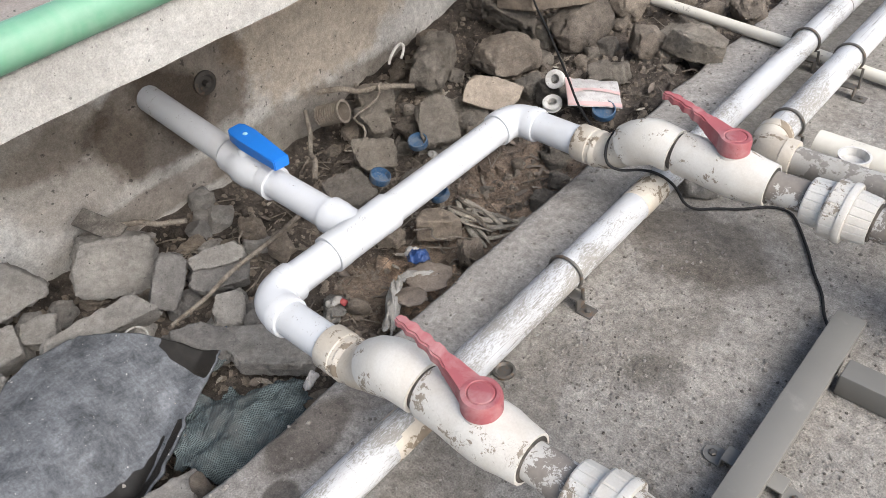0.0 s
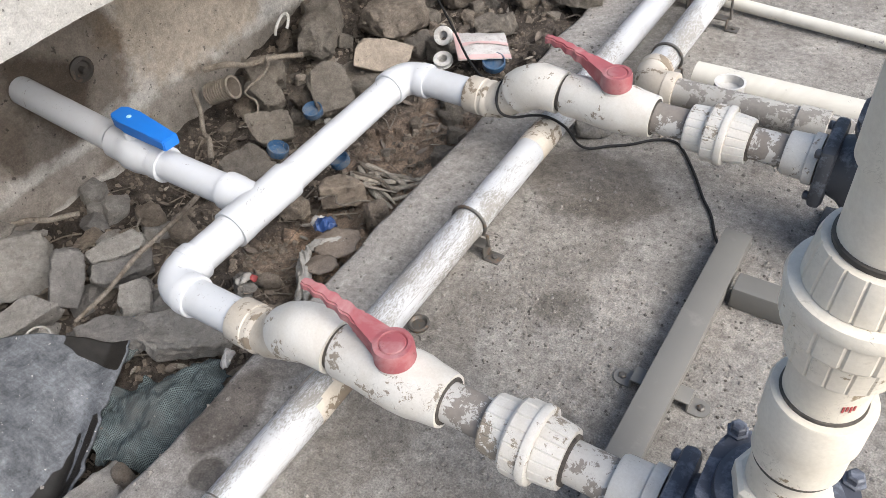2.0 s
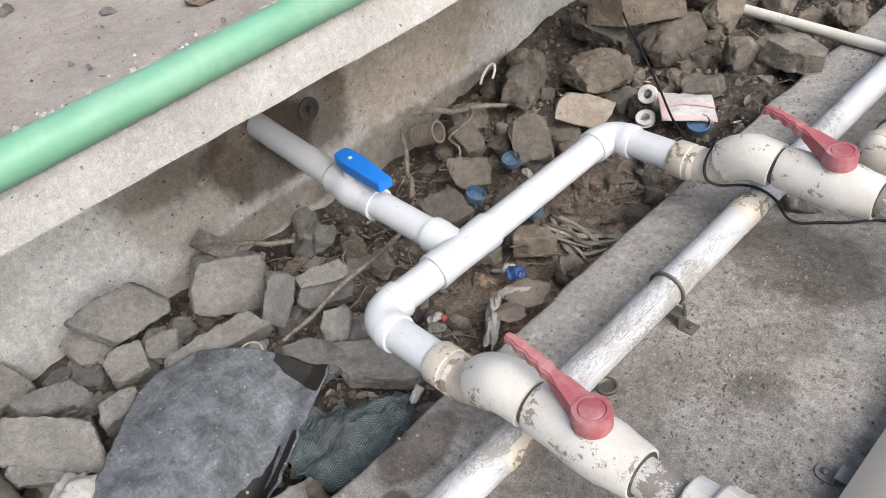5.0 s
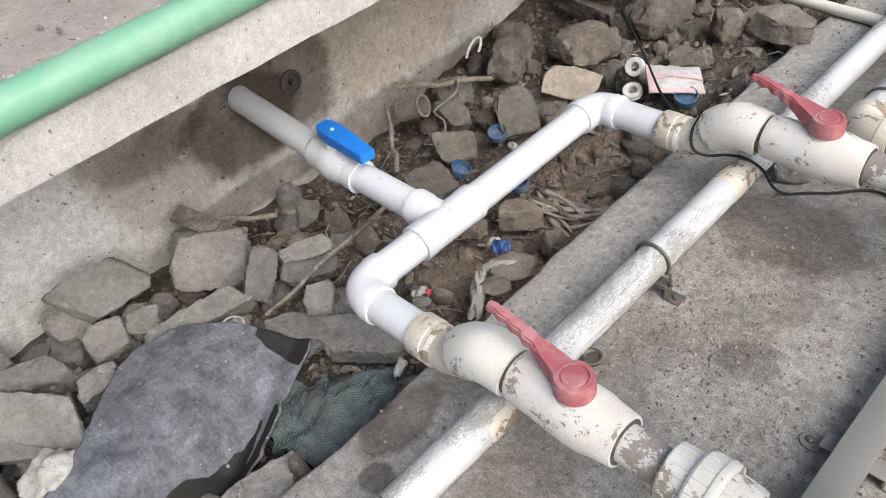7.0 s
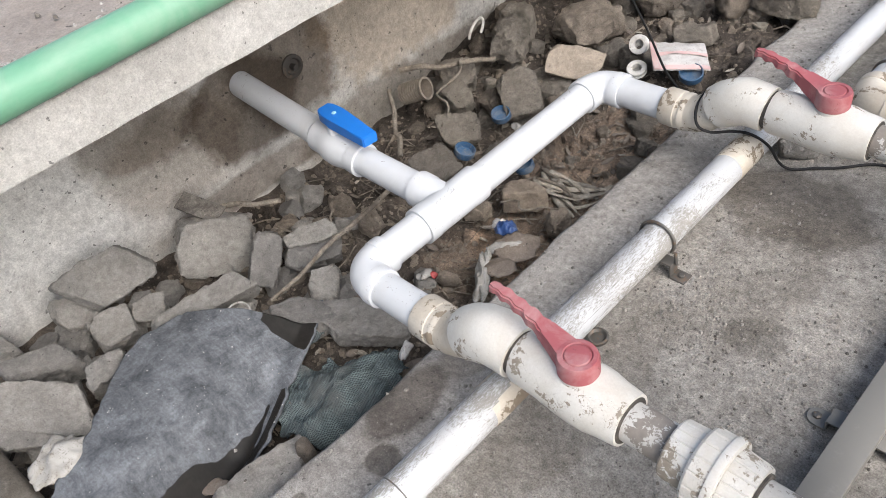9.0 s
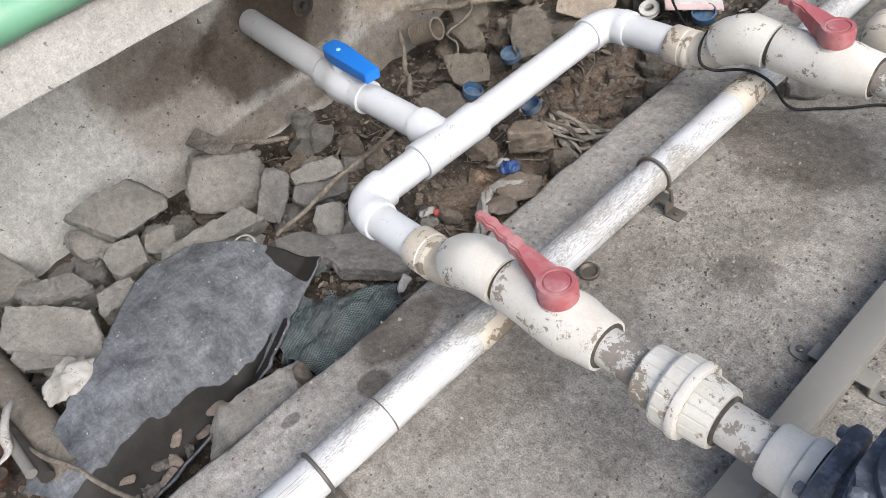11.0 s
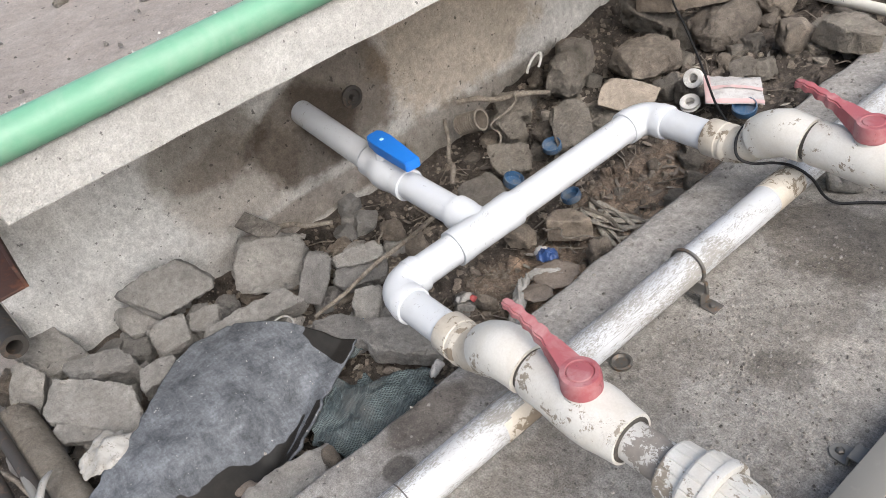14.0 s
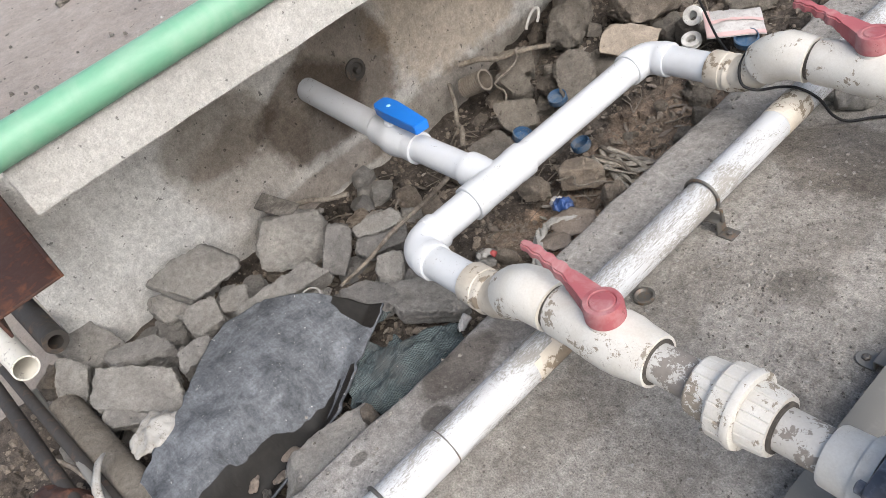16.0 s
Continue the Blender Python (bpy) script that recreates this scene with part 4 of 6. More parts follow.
# ---- steel base frame on the floor ----
def base_bar():
    t = thing("steel_base_bar", "grey painted steel channel bar lying on strap feet", "steel bar", at=(-0.139, 0.78, 0))
    t.location = (0, 0, 0)
    bm = bmesh.new()
    box(bm, -0.139, 0.801, 0.0475, 0.052, 0.712, 0.005, 0.0015)
    part("web", bm, STEEL, t)
    for fx in (-0.1625, -0.1155):
        part("flange", box(bmesh.new(), fx, 0.801, 0.0315, 0.0045, 0.709, 0.027, 0.001), STEEL, t)
    for y in (0.773,):
        bm = bmesh.new()
        for sx in (-1, 1):
            tip = [(-0.139 + sx * 0.051, y - 0.017), (-0.139 + sx * 0.066, y - 0.017)] + [(-0.139 + sx * (0.066 + 0.017 * math.cos(a)), y + 0.017 * math.sin(a)) for a in (-1.2 + 0.3 * k for k in range(9))] + [(-0.139 + sx * 0.066, y + 0.017), (-0.139 + sx * 0.051, y + 0.017)]
            cut_prism(bm, tip, 0.0008, 0.0045)
            box(bm, -0.139 + sx * 0.049, y, 0.012, 0.004, 0.032, 0.022, 0.001)
        box(bm, -0.139, y, 0.0225, 0.1, 0.032, 0.004, 0.001)
        strap = part("strap_foot", bm, STEEL, t)
        for sx in (-1, 1):
            part("bolt", lathe(bmesh.new(), (-0.139 + sx * 0.068, y, 0.004), (0, 0, 1), [(0, 0.007), (0.004, 0.007), (0.006, 0.004)], 6), WIRE, strap, smooth=False)
    return t


base_bar()
bm = bmesh.new()
box(bm, 0.06, 1.032, 0.0255, 0.33, 0.047, 0.05, 0.004)
solid("steel_box_section", bm, STEEL, "grey painted square steel section lying on the floor", "steel bar")
bm = bmesh.new()
box(bm, -0.155, 2.35, 0.012, 0.05, 0.05, 0.006, 0.001)
box(bm, -0.155, 2.372, 0.065, 0.05, 0.006, 0.11, 0.001)
solid("angle_bracket", bm, STEEL, "grey steel angle bracket bolted to the floor", "bracket")

# black cable over the valves and along the floor
pts = [(-1.50, 2.0, 0.24), (-1.357, 1.834, 0.13), (-1.22, 1.73, 0.08), (-1.065, 1.594, 0.06), (-0.93, 1.47, 0.045), (-0.80, 1.37, 0.06), (-0.715, 1.305, 0.11), (-0.702, 1.262, 0.182), (-0.700, 1.216, 0.168), (-0.686, 1.198, 0.138),
       (-0.662, 1.212, 0.120), (-0.628, 1.240, 0.1175), (-0.592, 1.250, 0.1165), (-0.560, 1.268, 0.088), (-0.545, 1.298, 0.03), (-0.525, 1.323, 0.0045), (-0.490, 1.350, 0.0045), (-0.448, 1.378, 0.0045), (-0.405, 1.418, 0.0045), (-0.367, 1.430, 0.0045), (-0.336, 1.408, 0.0045), (-0.283, 1.336, 0.0045),
       (-0.245, 1.275, 0.0045), (-0.211, 1.228, 0.0045), (-0.185, 1.175, 0.0045), (-0.16, 1.13, 0.012), (-0.135, 1.06, 0.012)]
ctrl = [Vector(p) for p in pts]
smooth_pts = []
for i in range(len(ctrl) - 1):
    p0, p1, p2, p3 = ctrl[max(i - 1, 0)], ctrl[i], ctrl[i + 1], ctrl[min(i + 2, len(ctrl) - 1)]
    for k in range(5):
        u = k / 5
        smooth_pts.append(0.5 * ((2 * p1) + (p2 - p0) * u + (2 * p0 - 5 * p1 + 4 * p2 - p3) * u * u + (3 * p1 - p0 - 3 * p2 + p3) * u ** 3))
solid("black_cable", tube(bmesh.new(), smooth_pts, 0.0031, 10), CABLE, "thin black electric cable draped over the pipework", "cable")
solid("cable_tie", lathe(bmesh.new(), (-0.655, 1.247, 0.172), (0.74, 0, 0.67), [(-0.003, 0.0435), (-0.002, 0.046), (0.002, 0.046), (0.003, 0.0435)], 32), CABLE, "loop of black cable round the fitting", "cable")

# iron stub in the wall
bm = lathe(bmesh.new(), (-1.72, 0.884, 0.156), (1, 0, 0), [(0, 0.034), (0.016, 0.033), (0.018, 0.024), (0.012, 0.02), (0.012, 0.009), (0.03, 0.008), (0.031, 0.004)], 28)
solid("wall_stub", bm, DARK_PIPE, "rusty iron pipe stub set in the damp wall", "pipe stub")

# ---- rubble ----
KINDS = {
    "slab": (CONCRETE, "concrete_chunk", "flat broken piece of grey concrete lying in the trench", "concrete chunk"),
    "block": (CONCRETE, "concrete_chunk", "broken grey concrete lump with rough edges", "concrete chunk"),
    "porous": (CONCRETE, "concrete_chunk", "large porous lump of grey concrete against the wall", "concrete chunk"),
    "rock": (ROCK, "rubble_stone", "dusty brown broken stone lying on the soil", "stone"),
    "boulder": (ROCK, "boulder", "big rounded brown stone among the rubble", "boulder"),
    "clay": (CLAY, "clay_lump", "broken brown clay brick piece on the rubble", "brick piece"),
    "tile": (TILE, "tile_piece", "broken tan floor tile leaning on the rubble", "tile"),
}
rng = random.Random(7)


def break_edges(bm, r, times, bite):
    """Knock flat breaks off the corners and edges of a convex lump."""
    for _ in range(times):
        d = Vector((r.gauss(0, 1), r.gauss(0, 1), r.gauss(0, 0.8))).normalized()
        far = max((v.co.dot(d) for v in bm.verts), default=0)
        near = min((v.co.dot(d) for v in bm.verts), default=0)
        at = far - (far - near) * r.uniform(bite * 0.3, bite)
        bmesh.ops.bisect_plane(bm, geom=bm.verts[:] + bm.edges[:] + bm.faces[:], plane_co=d * at, plane_no=d, clear_outer=True)
        bmesh.ops.holes_fill(bm, edges=[e for e in bm.edges if e.is_boundary])


def chipped(lx, ly, lz, seed, kind, fine=True):
    """A broken lump: the hull of uneven corner points, with chipped edges and a rough skin."""
    r = random.Random(seed)
    bm = bmesh.new()
    if kind in ("slab", "block", "tile", "clay"):
        n = r.randint(6, 8) if kind != "clay" else 5
        turn = r.uniform(0, 1)
        lean = (r.uniform(-0.12, 0.12), r.uniform(-0.12, 0.12))
        for k in range(n):
            a = 2 * math.pi * (k + turn + r.uniform(-0.25, 0.25)) / n
            u, v = math.cos(a), math.sin(a)
            q = min(1 / max(abs(u), 1e-6), 1 / max(abs(v), 1e-6)) * r.uniform(0.8, 1.04)
            for side, wide in ((1, r.uniform(0.86, 1.0)), (-1, r.uniform(0.9, 1.06))):
                x, y = u * q * wide, v * q * wide
                bm.verts.new((x * lx / 2, y * ly / 2, lz / 2 * side * (1 + (x * lean[0] + y * lean[1] if side > 0 else 0) + r.uniform(-0.08, 0.05))))
    else:
        for _ in range({"boulder": 70, "porous": 50}.get(kind, 26)):
            d = Vector((r.gauss(0, 1), r.gauss(0, 1), r.gauss(0, 1))).normalized()
            m = max(abs(d.x), abs(d.y), abs(d.z))
            d = d.lerp(d / m, 0.15 if kind == "boulder" else 0.5) * r.uniform(0.84, 1.0)
            bm.verts.new((d.x * lx / 2, d.y * ly / 2, d.z * lz / 2))
    got = bmesh.ops.convex_hull(bm, input=bm.verts[:])
    bmesh.ops.delete(bm, geom=list({g for g in got["geom_interior"] + got["geom_unused"] if isinstance(g, bmesh.types.BMVert)}), context="VERTS")
    break_edges(bm, r, 4 if max(lx, ly) > 0.06 else 2, 0.11)
    bmesh.ops.dissolve_limit(bm, angle_limit=radians(7), verts=bm.verts[:], edges=bm.edges[:])
    size = max(lx, ly, lz)
    bmesh.ops.bevel(bm, geom=bm.edges[:], offset=min(0.0016, 0.04 * min(lx, ly, lz)), segments=1, affect="EDGES")
    bmesh.ops.triangulate(bm, faces=bm.faces[:])
    if not fine:
        return bm
    step = max(0.0065, size / 34)
    for _ in range(4):
        long_ones = [e for e in bm.edges if e.calc_length() > step * 1.6]
        if not long_ones:
            break
        bmesh.ops.subdivide_edges(bm, edges=long_ones, cuts=1)
        bmesh.ops.triangulate(bm, faces=[f for f in bm.faces if len(f.verts) > 3])
    bm.normal_update()
    o = Vector((r.uniform(0, 99), r.uniform(0, 99), r.uniform(0, 99)))
    rough = {"tile": 0.0016, "slab": 0.0062, "clay": 0.005, "block": 0.0085, "porous": 0.015}.get(kind, 0.0075)
    for v in bm.verts:
        c = v.co
        k = noise.noise(c * 18 + o) * 0.6 + noise.noise(c * 50 + o) * 0.45 + noise.noise(c * 120 + o) * 0.35 - max(0.0, noise.noise(c * 34 - o) - 0.1) * 1.6
        v.co = c + v.normal * k * rough
    return bm


count_of = [0]


def rubble(kind, x, y, z, lx, ly, h, yaw, tx=None, ty=None):
    material, name, label, category = KINDS[kind]
    if material == CONCRETE and y > 0.8:
        material = DUSTY
    count_of[0] += 1
    i = count_of[0]
    floor_z = trench_z(x, y)
    gap = z - floor_z
    top = z + h
    if 0 < gap < 0.06:
        z = z if kind in ("slab", "tile") else max(floor_z - 0.004, top - 1.6 * h)
    grow = 1.3 if kind in ("boulder", "porous", "clay") else 1.2
    bm = chipped(lx * grow, ly * grow, max(top - z, 0.02), 11 * i, kind, max(lx, ly) > 0.06)
    ob = solid(name, bm, material, label, category, "rubble in the trench", smooth=True, sharp=24)
    tx = rng.uniform(-9, 9) if tx is None else tx
    ty = rng.uniform(-9, 9) if ty is None else ty
    ob.matrix_world = pose(x, y, (z + top) / 2, tx, ty, yaw)
    return ob


def plate(x, y, z, lx, ly, lz, rx, ry, rz, skew, deep=0.0, chips=0.0036, material=CONCRETE):
    """A broken slab with flat faces, four ragged sides and chipped corners."""
    count_of[0] += 1
    r = random.Random(31 * count_of[0])
    bm = bmesh.new()
    lx, ly = lx * 1.07, ly * 1.09
    corners = [(-lx / 2 - skew / 2, -ly / 2), (lx / 2 - skew / 2, -ly / 2), (lx / 2 + skew / 2, ly / 2), (-lx / 2 + skew / 2, ly / 2)]
    corners = [(u + r.uniform(-0.07, 0.07) * lx, v + r.uniform(-0.07, 0.07) * ly) for u, v in corners]
    slope = (r.uniform(-0.12, 0.12), r.uniform(-0.12, 0.12))
    for k in range(4):
        a, b = Vector(corners[k]), Vector(corners[(k + 1) % 4])
        way = b - a
        out = Vector((way.y, -way.x)).normalized()
        for f in (0.05, r.uniform(0.35, 0.65), 0.95):
            f += r.uniform(-0.05, 0.05)
            p = a + way * f + out * (r.uniform(-0.15, 0.04) * min(lx, ly) * (f < 0.2 or f > 0.8) + (0.002 if 0.2 < f < 0.8 else 0)) * min(1.0, max(lx, ly) / 0.12)
            w = r.uniform(0.9, 1.06)
            bm.verts.new((p.x, p.y, lz / 2 + (p.x * slope[0] + p.y * slope[1])))
            bm.verts.new((p.x * w, p.y * w, -lz / 2 - deep + r.uniform(-0.1, 0.1) * lz))
    got = bmesh.ops.convex_hull(bm, input=bm.verts[:])
    bmesh.ops.delete(bm, geom=list({g for g in got["geom_interior"] + got["geom_unused"] if isinstance(g, bmesh.types.BMVert)}), context="VERTS")
    break_edges(bm, r, 6, 0.10)
    bmesh.ops.dissolve_limit(bm, angle_limit=radians(4), verts=bm.verts[:], edges=bm.edges[:])
    bmesh.ops.bevel(bm, geom=bm.edges[:], offset=0.0014, segments=1, affect="EDGES")
    bmesh.ops.triangulate(bm, faces=bm.faces[:])
    for _ in range(5):
        long_ones = [e for e in bm.edges if e.calc_length() > 0.0058]
        if not long_ones:
            break
        bmesh.ops.subdivide_edges(bm, edges=long_ones, cuts=1)
        bmesh.ops.triangulate(bm, faces=[f for f in bm.faces if len(f.verts) > 3])
    bm.normal_update()
    o = Vector((r.uniform(0, 99), r.uniform(0, 99), r.uniform(0, 99)))
    for v in bm.verts:
        c, side = v.co, 1 - abs(v.normal.z)
        k = noise.noise(c * 11 + o) * 0.4 + noise.noise(c * 27 + o) * 0.6 + noise.noise(c * 75 + o) * 0.5 + abs(noise.noise(c * 46 - o)) * 0.6
        bite = max(0.0, noise.noise(c * 38 - o) - 0.12) * (0.25 + side)
        v.co = c + v.normal * (k * chips * (0.85 + 1.2 * side) + noise.noise(c * 160 + o) * 0.0011 - bite * chips * 4.5)
    ob = solid("concrete_chunk", bm, material, "flat broken plate of grey concrete in the rubble" if material == CONCRETE else "flat broken plate of dusty tan concrete in the rubble", "concrete chunk", "rubble in the trench", smooth=True, sharp=26)
    ob.matrix_world = pose(x, y, z, rx, ry, rz)
    return ob


plate(-1.567, 0.193, 0.019, 0.167, 0.101, 0.035, 52, -3, 85, -0.052, 0.01)
plate(-1.546, 0.430, -0.064, 0.174, 0.120, 0.100, 61, 17, 66, 0.020, 0.02, 0.005)
plate(-1.394, 0.483, -0.064, 0.061, 0.123, 0.050, 52, 23, 55, 0.018)
plate(-1.360, 0.600, -0.072, 0.124, 0.046, 0.050, 30, 3, 63, -0.000, 0.02)
plate(-1.342, 0.574, -0.107, 0.123, 0.054, 0.050, 30, 2, 65, 0.006)
plate(-1.369, 0.286, -0.050, 0.226, 0.050, 0.045, 28, -1, 80, -0.019, 0.03)
plate(-1.610, 0.089, -0.047, 0.091, 0.073, 0.040, 30, 4, 80, -0.021, 0.03)
plate(-1.490, 0.122, -0.058, 0.084, 0.074, 0.040, 28, 2, 81, 0.007, 0.02)
plate(-1.486, 0.212, -0.073, 0.070, 0.063, 0.050, 23, 9, 61, 0.004)
plate(-1.680, -0.120, -0.032, 0.115, 0.126, 0.050, 25, 2, 89, -0.032, 0.02)
plate(-1.576, -0.203, -0.041, 0.073, 0.100, 0.050, 15, 26, 37, -0.048, 0.02)
plate(-1.369, -0.099, -0.022, 0.197, 0.100, 0.050, 22, 21, 51, -0.010, 0.03)
plate(-1.331, -0.119, -0.047, 0.144, 0.041, 0.030, 34, 23, 64, -0.030, 0.02)
plate(-1.478, -0.040, -0.009, 0.126, 0.051, 0.030, 19, 7, 72, -0.033, 0.06)
plate(-1.346, 0.051, -0.013, 0.077, 0.040, 0.030, 30, -3, 93, 0.018, 0.06)
plate(-1.168, 0.415, -0.070, 0.115, 0.078, 0.028, 15, 4, 59, -0.060, 0.02, 0.0045)
plate(-1.058, 0.498, -0.082, 0.165, 0.095, 0.032, 14, 5, 47, -0.045, 0.02, 0.0042)
plate(-1.214, 0.517, -0.086, 0.061, 0.070, 0.040, 34, 10, 54, 0.012)
plate(-0.886, 0.105, -0.064, 0.190, 0.085, 0.050, 8, 8, 84, 0.030, 0.02, 0.0034)

rubble("rock", -1.703, -0.241, -0.070, 0.066, 0.064, 0.050, 33)
rubble("rock", -1.241, 0.521, -0.130, 0.065, 0.070, 0.060, 42)
rubble("porous", -1.505, 1.537, -0.074, 0.257, 0.091, 0.124, 117)
rubble("boulder", -1.330, 1.686, -0.074, 0.185, 0.184, 0.124, 65)
rubble("boulder", -1.231, 1.924, -0.071, 0.206, 0.161, 0.161, 96)
rubble("clay", -1.344, 1.881, 0.071, 0.264, 0.101, 0.099, 19)
rubble("rock", -0.997, 1.909, 0.005, 0.112, 0.087, 0.075, 64)
rubble("rock", -0.961, 1.910, -0.090, 0.126, 0.103, 0.090, 19)
plate(-1.306, 1.321, -0.034, 0.107, 0.128, 0.040, 45, -5, 49, -0.004, 0.02, 0.004, DUSTY)
plate(-1.541, 1.311, -0.050, 0.099, 0.075, 0.050, 35, 1, 47, -0.002, 0.02, 0.004, DUSTY)
plate(-1.478, 1.239, -0.069, 0.077, 0.084, 0.050, 40, -1, 50, -0.024, 0.01, 0.004, DUSTY)
plate(-1.376, 1.141, -0.085, 0.105, 0.085, 0.040, 40, 2, 46, -0.022, 0.01, 0.004, DUSTY)
plate(-1.329, 0.988, -0.099, 0.107, 0.080, 0.050, 39, -7, 61, -0.016, 0.01, 0.005, DUSTY)
plate(-1.442, 1.831, 0.042, 0.185, 0.050, 0.040, 22, 13, 8, -0.010, 0.05, 0.005, DUSTY)
plate(-1.045, 1.747, -0.017, 0.061, 0.061, 0.040, 29, -6, 41, 0.001, 0.03, 0.004, DUSTY)
plate(-1.241, 1.481, -0.016, 0.136, 0.086, 0.018, 44, 12, 26, 0.012, 0.0, 0.0016, TILE)
rubble("slab", -0.856, 1.946, 0.010, 0.174, 0.101, 0.070, 20)
rubble("rock", -1.181, 2.090, 0.005, 0.068, 0.085, 0.075, 32)
rubble("rock", -0.849, 2.259, -0.015, 0.109, 0.112, 0.075, 30)
rubble("rock", -1.201, 1.651, -0.090, 0.064, 0.087, 0.070, 54)
rubble("rock", -1.103, 1.816, -0.100, 0.102, 0.053, 0.080, 30)
rubble("clay", -1.066, 1.052, -0.130, 0.108, 0.061, 0.040, 41)
rubble("rock", -0.931, 1.016, -0.140, 0.064, 0.046, 0.060, 45)
rubble("rock", -1.030, 0.727, -0.140, 0.053, 0.026, 0.040, 43)
rubble("rock", -1.147, 0.950, -0.140, 0.085, 0.046, 0.040, 22)
rubble("rock", -0.866, 0.206, -0.060, 0.033, 0.030, 0.050, 43)
rubble("rock", -1.322, 0.748, -0.120, 0.064, 0.065, 0.050, 61)
rubble("rock", -1.435, 0.746, -0.130, 0.062, 0.050, 0.060, 57)
rubble("rock", -0.976, 2.278, -0.055, 0.083, 0.083, 0.075, 38)
rubble("rock", -0.871, 2.294, -0.028, 0.089, 0.096, 0.068, 34)
rubble("rock", -1.063, 2.255, 0.005, 0.100, 0.139, 0.075, 31)
rubble("rock", -1.195, 2.149, 0.010, 0.120, 0.208, 0.090, 26)
rubble("rock", -1.618, 1.484, -0.100, 0.055, 0.106, 0.070, 40)
rubble("rock", -1.388, 1.300, -0.110, 0.067, 0.085, 0.060, 12)
rubble("rock", -1.405, 0.909, -0.140, 0.059, 0.046, 0.050, 53)

# filler lumps between the larger pieces, sunk in the soil
filler = random.Random(23)
for _ in range(330):
    x, y = filler.uniform(-1.67, -0.86), filler.choice((filler.uniform(-0.3, 0.75), filler.uniform(1.15, 2.6)))
    if -1.3 < x < -0.84 and y < 0.45 or x > -1.2 + 0.1 * (y > 1.5) and 0.5 < y < 1.7 and filler.random() < 0.85:
        continue
    s = filler.uniform(0.02, 0.075)
    kind = filler.choice(("rock", "slab", "block"))
    rubble(kind, x, y, trench_z(x, y) - 0.012, s * filler.uniform(0.8, 1.6), s, s * filler.uniform(0.6, 1.0), filler.uniform(0, 180), filler.uniform(-25, 25), filler.uniform(-25, 25))


def scatter(name, label, material, n, seed, place, small, large):
    """Uncountable grit as one mesh of small uneven lumps."""
    r = random.Random(seed)
    verts, faces = [], []
    for _ in range(n):
        x, y, z = place(r)
        s = small + (large - small) * r.random() ** 5
        a, k = r.uniform(0, 6.28), len(verts)
        ring = [(math.cos(a + q * 1.2566) * s * r.uniform(0.6, 1.1), math.sin(a + q * 1.2566) * s * r.uniform(0.6, 1.1)) for q in range(5)]
        verts += [(x + u, y + v, z - s * 0.3) for u, v in ring] + [(x + u * 0.55, y + v * 0.55, z + s * r.uniform(0.3, 0.8)) for u, v in ring]
        faces += [(k + q, k + (q + 1) % 5, k + 5 + (q + 1) % 5, k + 5 + q) for q in range(5)] + [(k + 5, k + 6, k + 7, k + 8, k + 9)]
    me = bpy.data.meshes.new(name)
    me.from_pydata(verts, [], faces)
    me.materials.append(material)
    return tagged(new(name, me), label, "gravel", kind="stuff")


def in_trench(r):
    x, y = r.uniform(-1.69, -0.82), r.uniform(-0.55, 3.2)
    return x, y, trench_z(x, y)


def on_floor(r):
    if r.random() < 0.35:
        cx, cy, s = r.choice(((-0.47, 0.84, 0.08), (-0.30, 0.62, 0.16), (-0.15, 1.2, 0.2), (-0.02, 0.75, 0.15), (-0.45, 0.3, 0.2), (-0.54, 1.05, 0.1)))
        return r.gauss(cx, s), r.gauss(cy, s), 0.001
    return r.uniform(-0.55, 0.7), r.uniform(-0.3, 2.9), 0.001


def on_kerb(r):
    return r.uniform(-0.8, -0.64), r.uniform(-0.4, 2.9), 0.0125


scatter("trench_gravel", "brown crumbs of soil and broken stone", ROCK, 15000, 3, in_trench, 0.002, 0.016)
scatter("soil_clods", "brown clods of crumbled earth in the trench", SOIL, 2600, 33, in_trench, 0.005, 0.034)
scatter("floor_grit", "fine grit scattered over the concrete floor", GRIT, 7500, 4, on_floor, 0.0008, 0.006)
scatter("floor_gravel", "dark specks of gravel lying on the floor", ROCK_FLAT, 5600, 14, on_floor, 0.0006, 0.004)
scatter("kerb_grit", "fine grit lying on the kerb", GRIT, 1600, 5, on_kerb, 0.0008, 0.006)
bm = bmesh.new()
rows = []
for i in range(240):
    y = 0.0 + 0.019 * i
    e = noise.fractal((y * 14, 1.7, 0), 0.9, 2, 5) * 0.010
    rows.append([bm.verts.new((x + e * 0.6 - 0.02 * (y - 0.3), y, z + e * 0.7)) for x, z in ((-1.078, 0.692), (-1.091, 0.706), (-1.101, 0.711), (-1.115, 0.703), (-1.143, 0.682), (-1.193, 0.663))])
for a, b in zip(rows, rows[1:]):
    for k in range(5):
        bm.faces.new((a[k], a[k + 1], b[k + 1], b[k]))
tagged(new("mortar_bed", mesh_of("mortar_bed", bm, LEDGE, True, 40)), "crumbly pale mortar bed along the green pipe", "mortar", kind="structure")
scatter("wall_crumbs", "pale crumbs of mortar along the green pipe", LEDGE, 900, 6, lambda r: (-1.103 - 0.02 * r.random() - abs(r.gauss(0, 0.03)), r.uniform(0.02, 3.0), 0.698 - 0.022 * r.random()), 0.002, 0.010)


